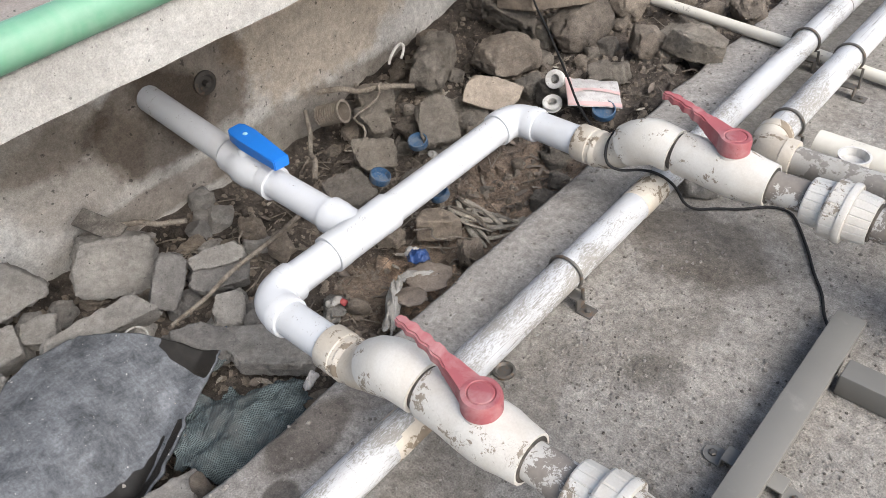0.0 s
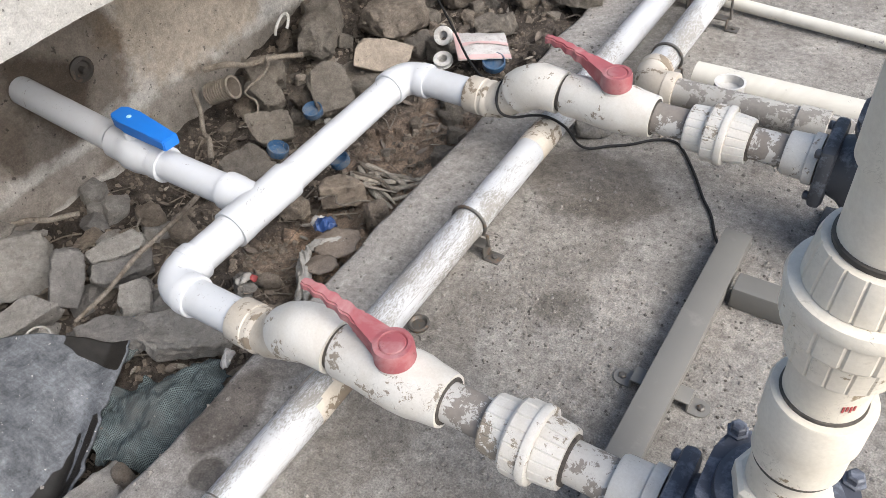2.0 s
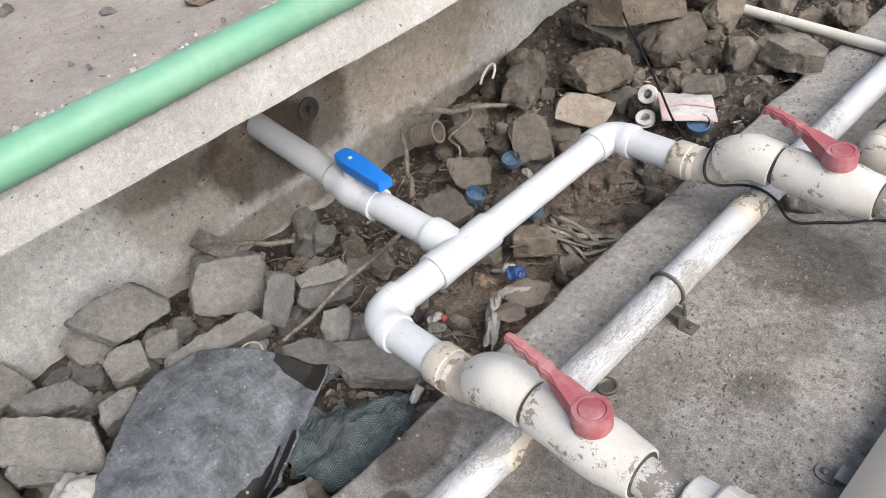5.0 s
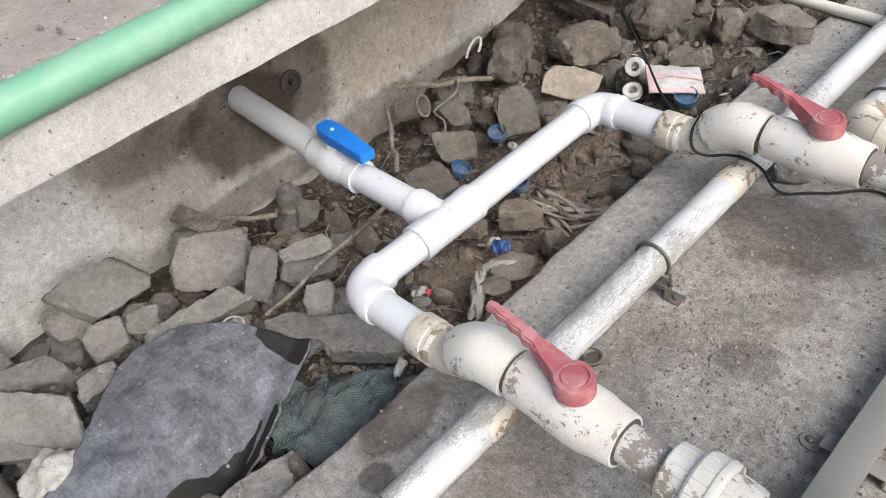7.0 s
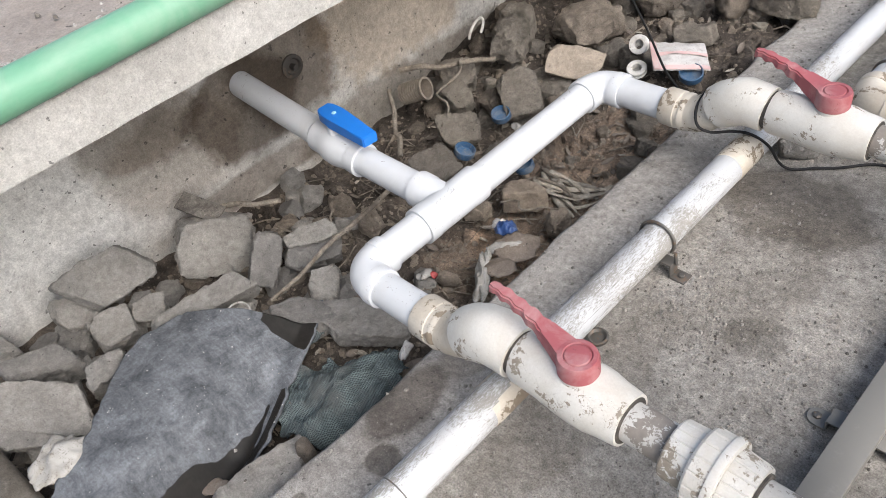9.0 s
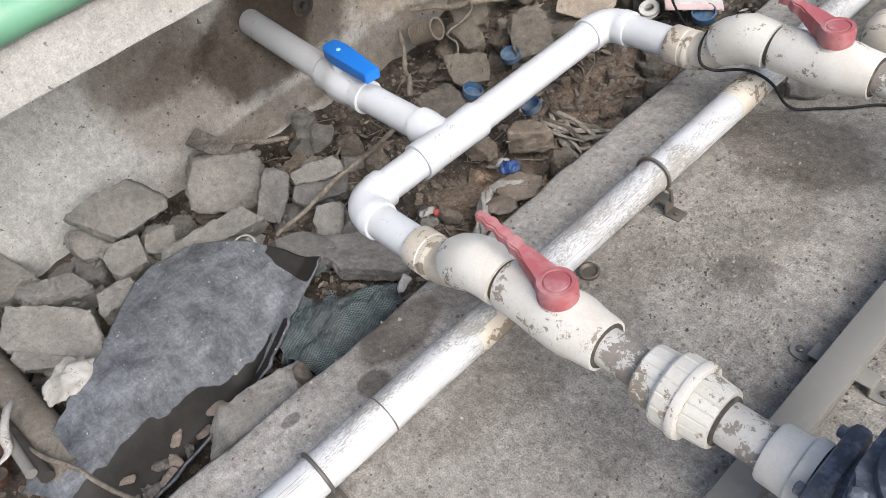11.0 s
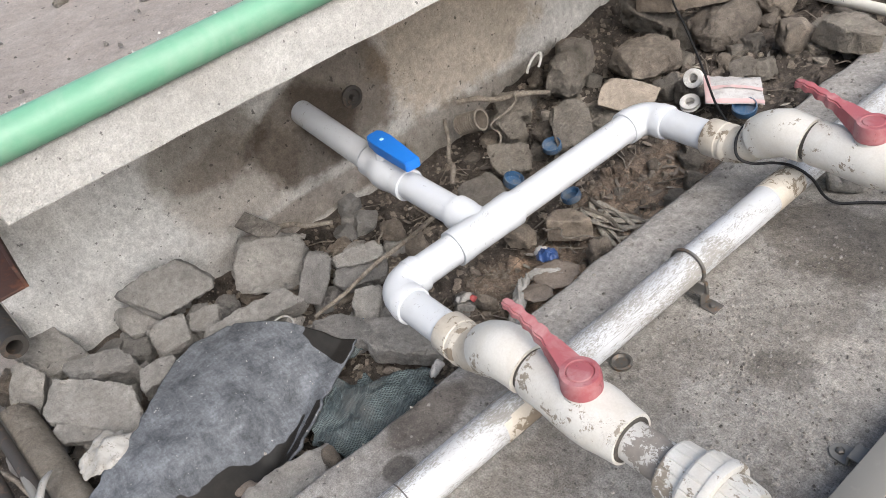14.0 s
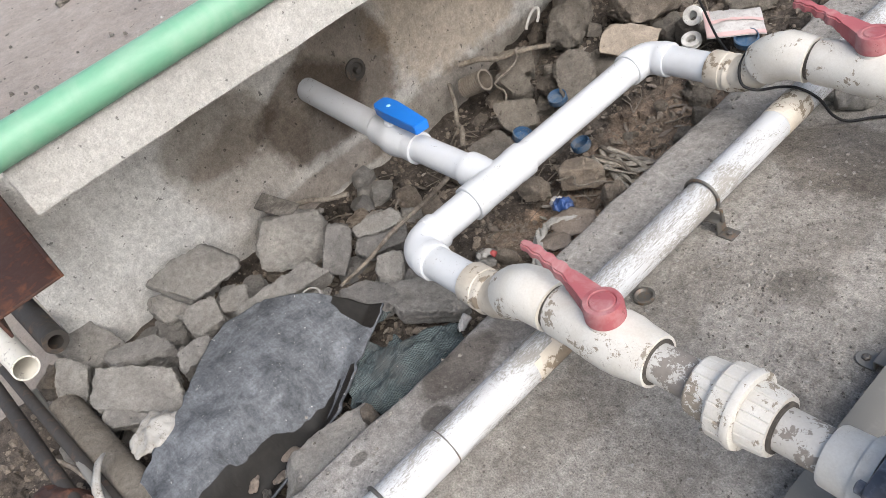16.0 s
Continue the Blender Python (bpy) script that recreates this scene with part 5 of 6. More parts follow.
# ---- rubber sheet, sack, and litter ----
SHEET_LEFT = ((-1.333, 0.246, -0.005), (-1.327, 0.104, 0.006), (-1.205, -0.036, 0.014), (-1.135, -0.145, 0.006), (-1.06, -0.29, -0.03))
SHEET_RIGHT = ((-1.112, 0.425, -0.070), (-1.04, 0.295, -0.070), (-0.972, 0.171, -0.064), (-0.92, 0.0, -0.056), (-0.868, -0.17, -0.05))
SHEET_DARK = ((0, 0.60), (0.05, 0.63), (0.09, 0.74), (0.12, 0.92), (0.15, 1.15), (0.24, 1.15), (0.28, 0.93), (0.40, 0.84), (0.47, 0.79), (0.58, 0.68), (0.75, 0.55), (1.0, 0.48))


def sheet_dark(v):
    for (v0, u0), (v1, u1) in zip(SHEET_DARK, SHEET_DARK[1:]):
        if v <= v1:
            return u0 + (u1 - u0) * (v - v0) / (v1 - v0)
    return SHEET_DARK[-1][1]


def sheet_point(u, v):
    left, right = along_curve(SHEET_LEFT, v), along_curve(SHEET_RIGHT, v)
    p = left.lerp(right, u)
    p.z += 0.030 * math.sin(math.pi * min(1.0, u * 1.15)) * (1 - 0.5 * v)
    crease = max(0.0, min(1.0, (v - 0.22) / 0.3))
    mid = 0.86 - 0.10 * v
    p.z -= (0.014 * min(1.0, v * 4) + 0.055 * crease) * math.exp(-((u - mid) / (0.10 + 0.09 * crease)) ** 2)
    p.z += noise.fractal((p.x * 9, p.y * 9, 4), 0.9, 2, 4) * 0.005
    # the pointed corner turns up
    p.z += 0.010 * max(0.0, 1 - v / 0.16) * max(0.0, (u - 0.7) / 0.3) ** 2
    return p


def rubber_sheet():
    bm = bmesh.new()
    fold = bm.verts.layers.float.new("fold")
    nu, nv = 70, 100
    rows = []
    for j in range(nv + 1):
        v = j / nv
        row = []
        for i in range(nu + 1):
            u = i / nu
            p = sheet_point(u, v)
            ragged = max(0.0, 1 - min(u, 1 - u) / 0.03) if v > 0.02 else 0.0
            p += Vector((noise.noise((v * 24, u, 3)), noise.noise((v * 24, u, 9)), 0)) * 0.007 * ragged
            if v == 0:
                p += Vector((noise.noise((u * 10, 2, 3)), noise.noise((u * 10, 7, 9)), 0)) * 0.008 * (1 - u)
            vert = bm.verts.new(p)
            # near-black right of the outline, with a paler strip and rim near the right edge
            inside = max(0.0, min(1.0, 0.5 + (u - sheet_dark(v)) / 0.16))
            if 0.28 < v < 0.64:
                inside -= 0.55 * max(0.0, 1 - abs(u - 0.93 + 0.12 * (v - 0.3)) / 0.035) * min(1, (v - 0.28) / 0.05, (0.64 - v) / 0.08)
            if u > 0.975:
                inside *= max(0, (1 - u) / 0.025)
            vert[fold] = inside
            row.append(vert)
        rows.append(row)
    for a, b in zip(rows, rows[1:]):
        for i in range(nu):
            bm.faces.new((a[i], a[i + 1], b[i + 1], b[i]))
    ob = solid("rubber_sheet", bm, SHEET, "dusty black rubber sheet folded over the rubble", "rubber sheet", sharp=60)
    md = ob.modifiers.new("thickness", "SOLIDIFY")
    md.thickness, md.offset = 0.005, -1
    return ob


rubber_sheet()


def cloth(name, label, category, material, cx, cy, cz, rx, ry, yaw, height, seed, droop=0.05, n=44, k=16.0, group="", fine=1.0):
    """A crumpled piece of cloth or film with an uneven outline."""
    bm = bmesh.new()
    rows = []
    for j in range(n + 1):
        row = []
        for i in range(n + 1):
            u, v = 2 * i / n - 1, 2 * j / n - 1
            a, rad = math.atan2(v, u), max(abs(u), abs(v))
            edge = 1 + 0.22 * noise.noise((math.cos(a) * 2.2, math.sin(a) * 2.2, seed)) + 0.08 * noise.noise((math.cos(a) * 8, math.sin(a) * 8, seed))
            x, y = u * math.sqrt(1 - 0.42 * v * v) * rx * edge * 1.08, v * math.sqrt(1 - 0.42 * u * u) * ry * edge * 1.08
            q = (x * k * 1.7 + y * k * 0.5, y * k * 0.55, seed * 3.7)
            ridge = 1 - abs(noise.noise(q)) * 2
            ridge2 = 1 - abs(noise.noise((x * k * 2.3 + 3, y * k * 2.3, seed))) * 2
            z = height * ((1 - 0.4 * fine) * ridge + 0.4 * fine * ridge2 + 0.2 * fine * (1 - abs(noise.noise((x * k * 5, y * k * 5, seed + 7))) * 2)) - droop * rad ** 2
            row.append(bm.verts.new((x + 0.3 * height * noise.noise((q[1], q[0], 2)), y, z)))
        rows.append(row)
    for a, b in zip(rows, rows[1:]):
        for i in range(n):
            bm.faces.new((a[i], a[i + 1], b[i + 1], b[i]))
    ob = solid(name, bm, material, label, category, group, sharp=70)
    ob.matrix_world = pose(cx, cy, cz, 0, 0, yaw)
    md = ob.modifiers.new("thickness", "SOLIDIFY")
    md.thickness, md.offset = 0.0016, -1
    return ob


cloth("net_sack", "crumpled dark green woven net sack", "sack", SACK, -0.946, 0.345, -0.098, 0.092, 0.128, -28, 0.055, 7.9, 0.03, 130, 10, fine=0.45)
for k, (u, v, s1) in enumerate(((0.80, 0.62, 0.030), (0.86, 0.70, 0.018), (0.72, 0.74, 0.020), (0.80, 0.80, 0.024), (0.66, 0.88, 0.016), (0.88, 0.84, 0.02), (0.76, 0.92, 0.022))):
    spot = sheet_point(u, v)
    cloth("dry_leaf", "curled dry brown leaf lying in the sheet's fold", "leaf", CARD, spot.x, spot.y, spot.z + 0.008, s1, s1 * 0.55, 40 + 50 * k, 0.005, 3.3 + k, 0.005, 12, 40, "dry leaves")
for k, (u, v, s1) in enumerate(((0.84, 0.76, 0.022), (0.74, 0.82, 0.026), (0.82, 0.88, 0.03), (0.70, 0.95, 0.026), (0.90, 0.93, 0.03), (0.80, 0.97, 0.022), (0.62, 0.97, 0.02), (0.92, 0.78, 0.018))):
    spot = sheet_point(u, v)
    solid("rubble_stone", chipped(s1 * 1.5, s1, s1 * 0.8, 300 + k, "rock"), ROCK_FLAT, "small dark stone lying in the fold of the sheet", "stone", "stones in the sheet").matrix_world = pose(spot.x, spot.y, spot.z + s1 * 0.22, 10 * k, 5, 47 * k)
cloth("net_scrap", "scrap of dark green woven net under stones", "sack", SACK, -1.165, 0.392, -0.072, 0.06, 0.035, 20, 0.012, 5.1, 0.03, 24, 18)
cloth("paper_scrap", "torn dirty white paper under the sheet", "paper", RAG, -1.19, -0.115, 0.02, 0.045, 0.05, 30, 0.012, 8.3, 0.02, 20, 20)
cloth("white_rag", "twisted dirty white plastic rag", "rag", RAG, -0.945, 0.765, -0.09, 0.017, 0.08, 38, 0.014, 2.2, 0.02, 28, 34)
cloth("white_rag", "twisted dirty white plastic rag", "rag", RAG, -0.955, 0.865, -0.09, 0.018, 0.05, -50, 0.01, 6.2, 0.02, 24, 34)
cloth("blue_film", "crumpled blue plastic film on the soil", "plastic film", BLUE_FILM, -1.018, 0.925, -0.105, 0.026, 0.02, 30, 0.012, 4.4, 0.02, 24, 40)
cloth("clear_film", "crumpled clear plastic film on the soil", "plastic film", SACHET, -1.045, 0.935, -0.115, 0.022, 0.016, 10, 0.01, 9.4, 0.015, 20, 40)
cloth("foil_wrapper", "crumpled silver foil wrapper on the soil", "wrapper", SACHET, -0.905, 0.492, -0.055, 0.010, 0.022, 20, 0.006, 1.4, 0.02, 20, 40)
cloth("brown_card", "torn piece of brown card on the soil", "card", CARD, -0.94, 0.875, -0.09, 0.05, 0.045, 55, 0.005, 2.9, 0.01, 16, 12)
cloth("brown_card", "torn piece of brown card on the soil", "card", CARD, -0.925, 0.80, -0.085, 0.035, 0.03, 15, 0.005, 5.9, 0.01, 16, 12)
cloth("red_scrap", "small scrap of red plastic on the soil", "plastic scrap", RED_PRINT, -1.06, 0.715, -0.118, 0.009, 0.009, 15, 0.008, 3.9, 0.01, 14, 40)
cloth("white_scrap", "small scrap of white plastic on the soil", "plastic scrap", RAG, -1.075, 0.70, -0.115, 0.012, 0.02, 5, 0.008, 5.5, 0.01, 14, 40)
cloth("white_scrap", "small scrap of white plastic on the soil", "plastic scrap", RAG, -1.245, 1.235, -0.085, 0.012, 0.022, 70, 0.008, 6.5, 0.01, 14, 40)
cloth("dark_scrap", "small dark blue plastic scrap on the rubble", "plastic scrap", BLUE_CAP, -1.155, 0.475, -0.07, 0.02, 0.012, 30, 0.006, 8.5, 0.01, 14, 40)


def sachet():
    t = thing("plastic_sachet", "clear plastic packet with pink printed edges", "packet", at=(-0.985, 1.63, 0.03))
    bm = slab_grid(bmesh.new(), -0.085, 0.085, -0.062, 0.062, 0.008, lambda x, y: 0.012 * (1 - (x / 0.085) ** 2) * (1 - (y / 0.062) ** 2) + 0.004 * noise.noise((x * 40, y * 40, 1)))
    film = part("film", bm, SACHET, t)
    for y0, y1 in ((-0.062, -0.048), (-0.008, 0.004)):
        part("pink_band", slab_grid(bmesh.new(), -0.084, 0.084, y0, y1, 0.006, lambda x, y: 0.004 + 0.012 * (1 - (x / 0.085) ** 2) * (1 - (y / 0.062) ** 2) + 0.004 * noise.noise((x * 40, y * 40, 1))), PINK, film, "pink printed band")
    part("pink_edge", slab_grid(bmesh.new(), -0.085, -0.066, -0.06, 0.06, 0.006, lambda x, y: 0.006 + 0.012 * (1 - (x / 0.085) ** 2) * (1 - (y / 0.062) ** 2)), PINK, film, "pink printed edge")
    t.matrix_world = pose(-0.985, 1.615, 0.004, 12, 8, 42) @ Matrix.Diagonal((0.88, 0.88, 1, 1))
    return t


sachet()


def spool(x, y, z, tx, ty):
    bm = lathe(bmesh.new(), (0, 0, 0), (0, 0, 1), [(0, 0.014), (0, 0.026), (0.003, 0.0275), (0.005, 0.026), (0.005, 0.021), (0.013, 0.021), (0.013, 0.026), (0.016, 0.0275), (0.018, 0.026), (0.018, 0.014), (0.016, 0.0125), (0.002, 0.0125), (0, 0.014)], 32)
    ob = solid("tape_spool", bm, WHITE_BIT, "small white plastic tape spool lying on the rubble", "tape spool", "tape spools")
    ob.matrix_world = pose(x, y, z, tx, ty, 0)
    return ob


spool(-1.115, 1.625, 0.0, 52, 25)
spool(-1.075, 1.552, -0.035, 18, 8)


def blue_lid(x, y, z, tx, ty, r=0.022):
    bm = lathe(bmesh.new(), (0, 0, 0), (0, 0, 1), [(0, r * 0.3), (0.0, r), (0.004, r * 1.08), (0.02, r * 1.05), (0.021, r * 0.95), (0.006, r * 0.85), (0.005, r * 0.2)], 28)
    ob = solid("bottle_lid", bm, BLUE_CAP, "dusty blue plastic ring lid lying on the soil", "plastic lid", "blue lids")
    ob.matrix_world = pose(x, y, z, tx, ty, 0)
    return ob


for x, y, z, tx, ty, r in ((-1.30, 1.235, -0.075, 12, 8, 0.026), (-1.29, 1.067, -0.09, -10, 20, 0.027), (-1.13, 1.13, -0.115, 10, -8, 0.025), (-0.933, 1.59, -0.03, 15, 10, 0.03)):
    blue_lid(x, y, z, tx, ty, r)

# corrugated pipe end standing by the wall
prof = [(0, 0.026)]
for k in range(9):
    prof += [(0.004 + k * 0.0085, 0.0315), (0.0075 + k * 0.0085, 0.0315), (0.0095 + k * 0.0085, 0.028)]
prof += [(0.082, 0.034), (0.088, 0.034), (0.088, 0.027), (0.03, 0.024)]
solid("corrugated_pipe_end", lathe(bmesh.new(), (-1.615, 1.155, -0.055), (0.78, 0.3, 0.3), prof, 32), TILE, "short end of tan corrugated plastic pipe", "pipe")
solid("wire_hoop", tube(bmesh.new(), [(-1.242 + 0.032 * math.cos(a), 0.318 + 0.026 * math.sin(a), -0.018 + 0.006 * math.sin(a)) for a in (k * 0.33 for k in range(17))], 0.0024, 8), RAG, "loop of white plastic cord on the rubble", "cord")
solid("wire_hoop", tube(bmesh.new(), [(-1.60 + 0.02 * math.cos(a), 1.47 + 0.03 * math.sin(a), 0.0 + 0.03 * math.sin(a)) for a in (k * 0.3 for k in range(14))], 0.0045, 8), WHITE_BIT, "loop of white plastic cord on the rubble", "cord")
solid("tin_ring", lathe(bmesh.new(), (-0.580, 0.700, 0.001), (0, 0, 1), [(0, 0.013), (0, 0.020), (0.007, 0.021), (0.008, 0.017), (0.003, 0.013)], 28), WIRE, "small dark tin lid lying beside the pipe", "tin lid")
solid("floor_stone", chipped(0.11, 0.075, 0.05, 91, "rock"), CONCRETE, "grey broken stone lying under the farther valve", "stone").matrix_world = pose(-0.545, 1.385, 0.022, 0, 0, 30)


def stick(name, label, a, b, r0, r1, bend, seed, material):
    a, b = Vector(a), Vector(b)
    pts = []
    for k in range(15):
        u = k / 14
        p = a.lerp(b, u)
        pts.append(p + Vector((noise.noise((u * 3, seed, 0)), noise.noise((u * 3, seed, 5)), noise.noise((u * 3, seed, 9)) * 0.5)) * bend * math.sin(u * 3.1416))
    return solid(name, tube(bmesh.new(), pts, [r0 + (r1 - r0) * k / 14 + 0.0008 * noise.noise((k, seed, 3)) for k in range(15)], 9), material, label, "stick", "sticks")


stick("dry_stick", "long dry brown stick lying across the rubble", (-1.256, 0.40, -0.06), (-1.285, 0.80, -0.03), 0.0045, 0.0065, 0.01, 1.1, TWIG)
stick("dry_root", "pale dry root standing by the wall", (-1.60, 1.098, 0.0), (-1.47, 0.99, -0.12), 0.006, 0.008, 0.04, 2.1, TWIG)
stick("dry_stick", "dry brown stick lying along the wall", (-1.64, 1.18, 0.005), (-1.42, 1.36, 0.01), 0.009, 0.007, 0.02, 3.1, TWIG)
stick("thin_twig", "thin bent twig between the stones", (-1.50, 1.30, 0.02), (-1.40, 1.10, -0.06), 0.004, 0.003, 0.06, 4.1, TWIG)


def ribbon(name, label, category, pts, width, seed, material, twist=0.5, group=""):
    """A thin flat strip along pts that tapers, curls across and twists a little."""
    bm = bmesh.new()
    n = 18
    rows = []
    for k in range(n + 1):
        f = k / n
        p = along_curve(pts, f)
        d = (along_curve(pts, min(1, f + 0.03)) - along_curve(pts, max(0, f - 0.03))).normalized()
        side = d.cross(Vector((0, 0, 1))).normalized()
        up = side.cross(d)
        a = twist * noise.noise((f * 2.3, seed, 1.7)) * 2
        side, up = side * math.cos(a) + up * math.sin(a), up * math.cos(a) - side * math.sin(a)
        w = width * (0.35 + 0.65 * math.sin(math.pi * min(1.0, 0.12 + 0.88 * f)) ** 0.6) * (1 + 0.25 * noise.noise((f * 9, seed, 4)))
        rows.append([bm.verts.new(p + side * w * q / 2 + up * w * 0.22 * (1 - q * q)) for q in (-1, -0.4, 0.4, 1)])
    for r0, r1 in zip(rows, rows[1:]):
        for k in range(3):
            bm.faces.new((r0[k], r0[k + 1], r1[k + 1], r1[k]))
    ob = solid(name, bm, material, label, category, group, sharp=50)
    md = ob.modifiers.new("thickness", "SOLIDIFY")
    md.thickness, md.offset = 0.0014, 0
    return ob


strips = random.Random(91)
for k in range(12):
    x0, y0 = -1.13 + strips.uniform(0, 0.09), 1.15 + strips.uniform(-0.07, 0.035)
    x1, y1 = -0.885 - strips.uniform(0, 0.08), 1.165 + strips.uniform(-0.09, 0.045)
    mid = ((x0 + x1) / 2 + strips.uniform(-0.02, 0.02), (y0 + y1) / 2 + strips.uniform(-0.035, 0.035))
    ribbon("dry_leaf_strip", "pale frayed strip of dry palm leaf on the soil", "dry leaf", [(x, y, trench_z(x, y) + 0.012 + strips.uniform(0, 0.014)) for x, y in ((x0, y0), mid, (x1, y1))], strips.uniform(0.006, 0.021), 3.1 * k, strips.choice((STRAW, TWIG, STRAW)), 0.7, "leaf strips")
stick("thin_twig", "thin bent twig on the soil", (-1.08, 0.98, -0.10), (-0.93, 1.02, -0.08), 0.003, 0.002, 0.05, 8.1, TWIG)
stick("thin_twig", "thin bent twig beside the stick", (-1.40, 0.70, -0.07), (-1.28, 0.60, -0.06), 0.003, 0.002, 0.04, 9.1, TWIG)
stick("dry_stick", "dry stick under the slate by the wall", (-1.66, 0.44, -0.012), (-1.46, 0.60, 0.0), 0.009, 0.006, 0.02, 10.1, TWIG)
bm = bmesh.new()
box(bm, 0, 0, 0, 0.13, 0.05, 0.007, 0.002)
solid("slate_piece", bm, ROCK_FLAT, "thin dark slate piece leaning on the wall", "slate").matrix_world = pose(-1.60, 0.455, 0.015, 20, 10, 18)

# loose twigs and fibres as one tangle
r = random.Random(41)
bm = bmesh.new()
for _ in range(220):
    x, y = r.uniform(-1.62, -0.86), r.choice((r.uniform(0.55, 1.35), r.uniform(0.4, 2.3)))
    a, ln = r.uniform(0, 6.28), r.uniform(0.03, 0.12)
    z = trench_z(x, y) + 0.008
    mid = (x + math.cos(a) * ln * 0.5 + r.gauss(0, 0.006), y + math.sin(a) * ln * 0.5 + r.gauss(0, 0.006), z + r.uniform(0, 0.018))
    x2, y2 = x + math.cos(a) * ln, y + math.sin(a) * ln
    tube(bm, [(x, y, z), mid, (x2, y2, trench_z(min(max(x2, -1.7), -0.82), y2) + 0.006)], r.uniform(0.0008, 0.0024), 5)
solid("loose_twigs", bm, TWIG, "thin dry twigs and fibres over the soil", "twigs", kind="stuff")

# flat dry leaves and bits of bark over the soil
r = random.Random(57)
for name, material, label, n in (("leaf_litter", CARD, "dry brown leaves and bark over the soil", 230), ("pale_litter", STRAW, "pale dry leaf bits over the soil", 80)):
    bm = bmesh.new()
    for _ in range(n):
        x, y = r.uniform(-1.55, -0.84), r.choice((r.uniform(0.55, 1.5), r.uniform(0.4, 2.2)))
        a, s1, s2 = r.uniform(0, 6.28), r.uniform(0.006, 0.022), r.uniform(0.003, 0.011)
        z = trench_z(x, y) + r.uniform(0.004, 0.016)
        u, v = Vector((math.cos(a), math.sin(a), r.uniform(-0.4, 0.4))) * s1, Vector((-math.sin(a), math.cos(a), r.uniform(-0.4, 0.4))) * s2
        c = Vector((x, y, z))
        mid = c + Vector((0, 0, -0.3 * s2))
        ring = [c + u, c + u * 0.3 + v, c - u * 0.5 + v * r.uniform(0.6, 1.0), c - u, c - u * 0.3 - v, c + u * 0.5 - v * r.uniform(0.6, 1.0)]
        vs = [bm.verts.new(q) for q in ring]
        m0 = bm.verts.new(mid)
        for k in range(6):
            bm.faces.new((vs[k], vs[(k + 1) % 6], m0))
    solid(name, bm, material, label, "leaf litter", kind="stuff", smooth=False)

# ---- scrap beside the wall's end ----
solid("grey_conduit", tube(bmesh.new(), [(-1.50, -0.245, -0.03), (-1.25, -0.225, -0.035), (-1.02, -0.2, -0.05)], 0.045, 30), DUSTY, "thick dusty grey pipe half buried by rubble", "pipe")
solid("iron_rod", tube(bmesh.new(), [(-1.72, -0.30, 0.03), (-1.02, -0.235, 0.0)], 0.013, 14), DARK_PIPE, "dark iron rod lying on the scrap pile", "iron rod", "iron rods")
solid("iron_rod", tube(bmesh.new(), [(-1.60, -0.275, 0.0), (-1.03, -0.25, 0.02)], 0.010, 14), STEEL, "grey iron rod lying on the scrap pile", "iron rod", "iron rods")
solid("iron_rod", tube(bmesh.new(), [(-1.75, -0.345, 0.0), (-1.1, -0.30, 0.0)], 0.016, 14), DARK_PIPE, "dark iron rod lying on the scrap pile", "iron rod", "iron rods")


def hollow_pipe(name, label, a, b, r_out, r_in, material):
    a, b = Vector(a), Vector(b)
    d = b - a
    ln = d.length
    return solid(name, lathe(bmesh.new(), a, d, [(0, r_out), (ln, r_out), (ln, r_in), (ln - 0.12, r_in), (ln - 0.12, 0.001)], 30), material, label, "pipe")


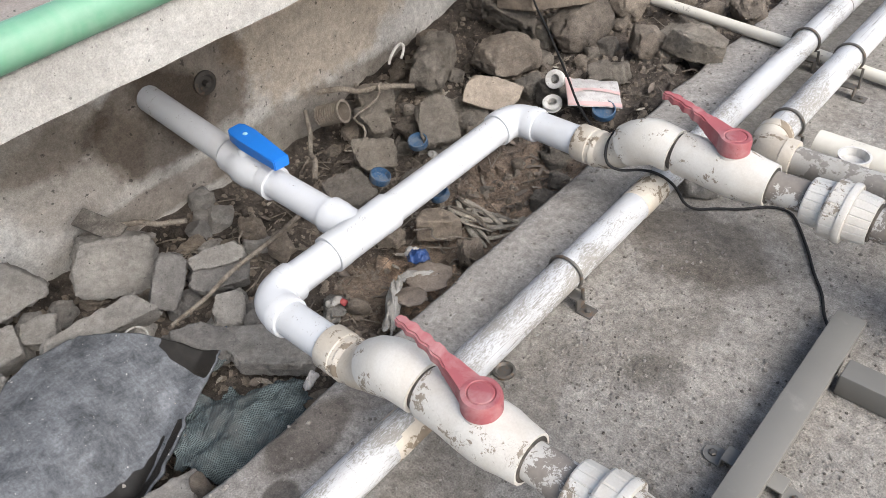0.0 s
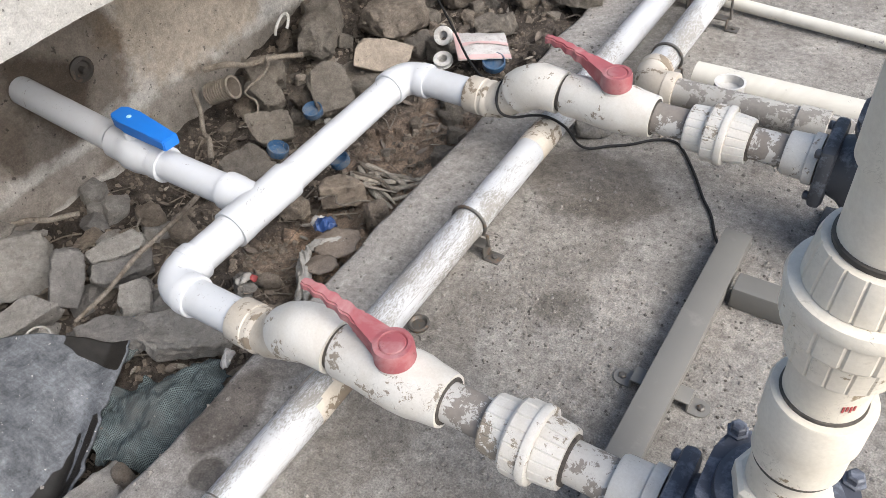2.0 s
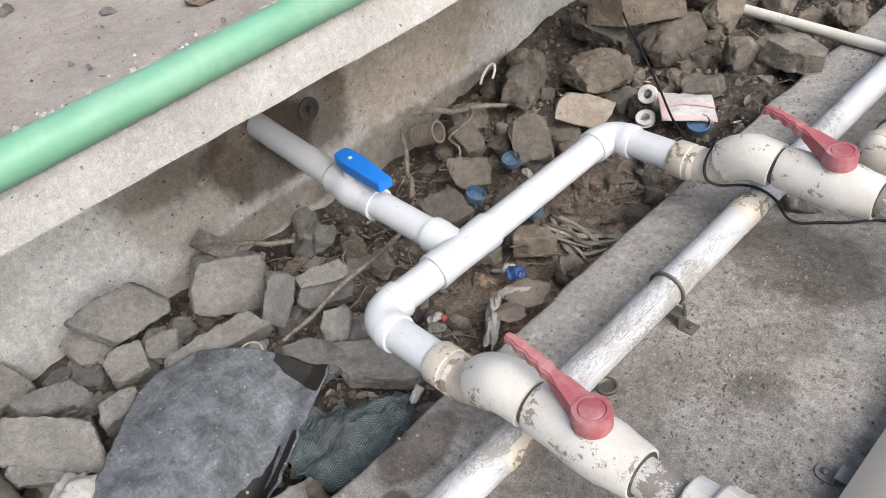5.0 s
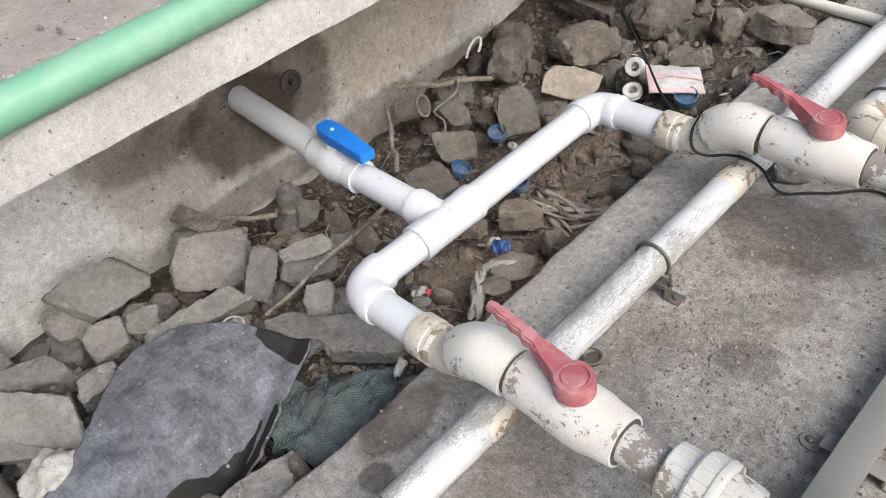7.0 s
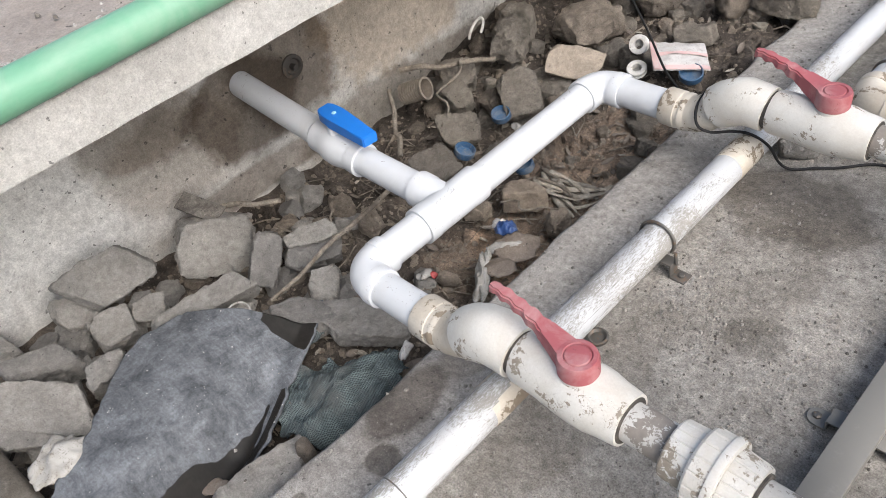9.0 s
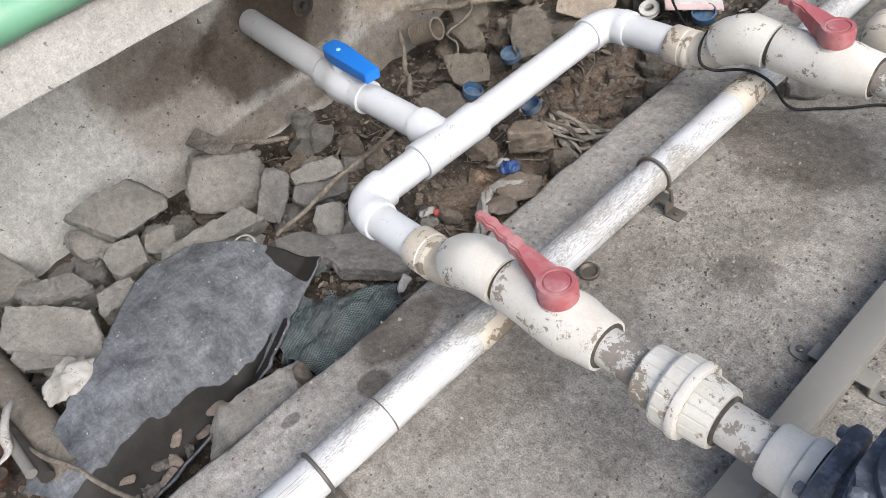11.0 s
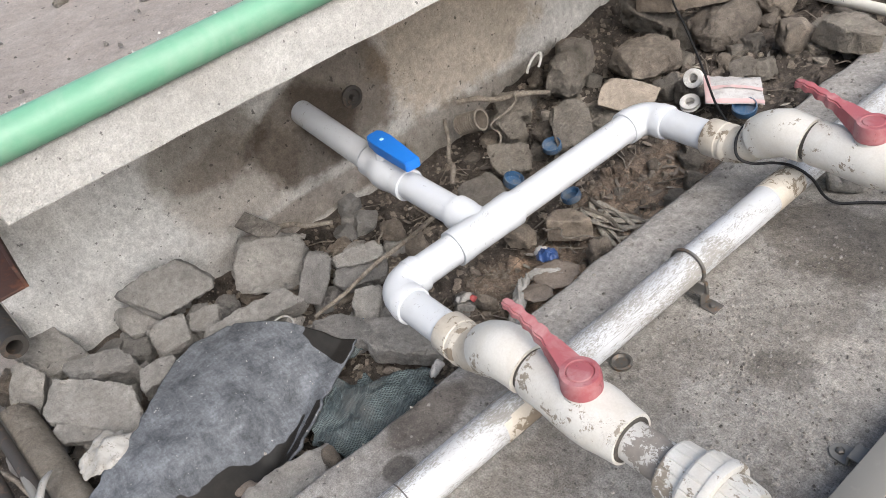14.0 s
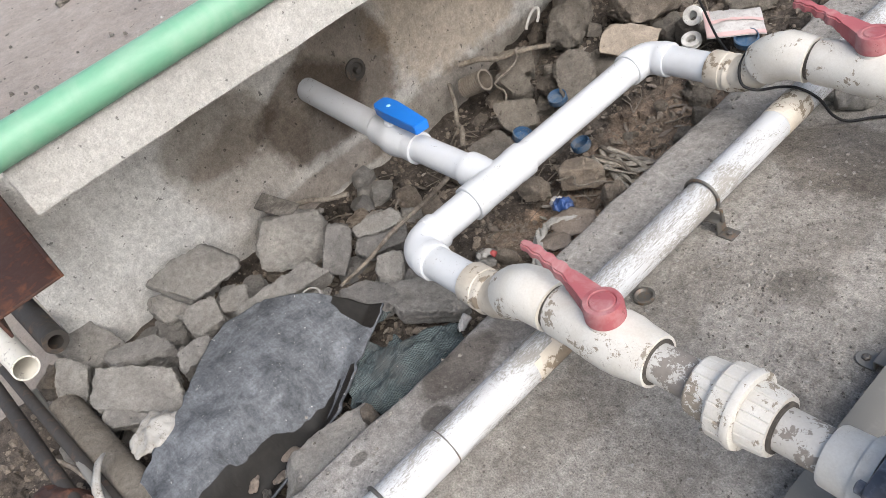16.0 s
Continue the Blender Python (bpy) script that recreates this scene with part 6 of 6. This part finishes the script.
hollow_pipe("black_pipe", "open end of an old dark pipe", (-2.1, -0.205, 0.09), (-1.575, -0.164, 0.09), 0.03, 0.018, DARK_PIPE)
hollow_pipe("white_pipe", "open end of a dusty white plastic pipe", (-2.1, -0.30, 0.09), (-1.56, -0.245, 0.09), 0.031, 0.027, PALE)
channel = thing("rusted_channel", "rusted iron channel fixed beside the beam", "iron channel", at=(-1.56, -0.115, 0))
channel.location = (0, 0, 0)
part("web", box(bmesh.new(), -1.56, -0.115, 0.405, 0.72, 0.12, 0.006, 0.001), RUST, channel)
part("flange", box(bmesh.new(), -1.56, -0.052, 0.425, 0.72, 0.006, 0.046, 0.001), RUST, channel)
part("flange", box(bmesh.new(), -1.56, -0.178, 0.385, 0.72, 0.006, 0.046, 0.001), RUST, channel)
part("post", box(bmesh.new(), -1.78, -0.11, 0.12, 0.06, 0.06, 0.56, 0.002), RUST, channel)
solid("rusted_lump", chipped(0.2, 0.14, 0.1, 77, "rock"), RUST, "rusty iron casting lying in the scrap", "iron casting").matrix_world = pose(-1.2, -0.345, -0.02, 0, 8, 30)
stick("dry_stick", "long grey dry stick lying across the sheet's end", (-1.40, -0.335, 0.0), (-0.815, -0.13, 0.012), 0.0055, 0.004, 0.05, 31.1, TWIG)
ribbon("plastic_strip", "curled strip of dirty white plastic strap", "plastic strip", [(-1.21, -0.215, 0.03), (-1.17, -0.228, 0.05), (-1.125, -0.252, 0.045), (-1.10, -0.262, 0.03), (-1.085, -0.30, 0.025), (-1.06, -0.36, 0.0)], 0.017, 2.2, RAG, 0.9)

# crumbs, clods and a dark brick bit on the platform behind the green pipe
scatter("platform_crumbs", "dark crumbs of earth over the platform", ROCK_FLAT, 900, 71, lambda r: (r.uniform(-2.6, -1.2), r.uniform(0.0, 2.4), 0.674 + 0.008 * r.random()), 0.0015, 0.009)
for k, (x, y, size, material, label) in enumerate(((-1.475, 0.412, 0.022, CONCRETE, "pale clod of dry mortar on the platform"), (-1.34, 0.535, 0.042, CLAY, "broken brown brick bit on the platform"), (-1.70, 0.30, 0.025, DUSTY, "tan clod of earth on the platform"))):
    solid("mortar_clod" if k != 1 else "brick_bit", chipped(size * 1.5, size, size * 0.7, 500 + k, "rock"), material, label, "stone", "clods on the platform").matrix_world = pose(x, y, 0.667 + 0.012 * (-1.108 - x) ** 0.5 + size * 0.2, 0, 0, 30 + 40 * k)
cloth("green_net", "scrap of faded green net by the scrap pile", "net", SACK, -1.07, -0.40, -0.005, 0.06, 0.045, 15, 0.03, 2.6, 0.03, 40, 18)
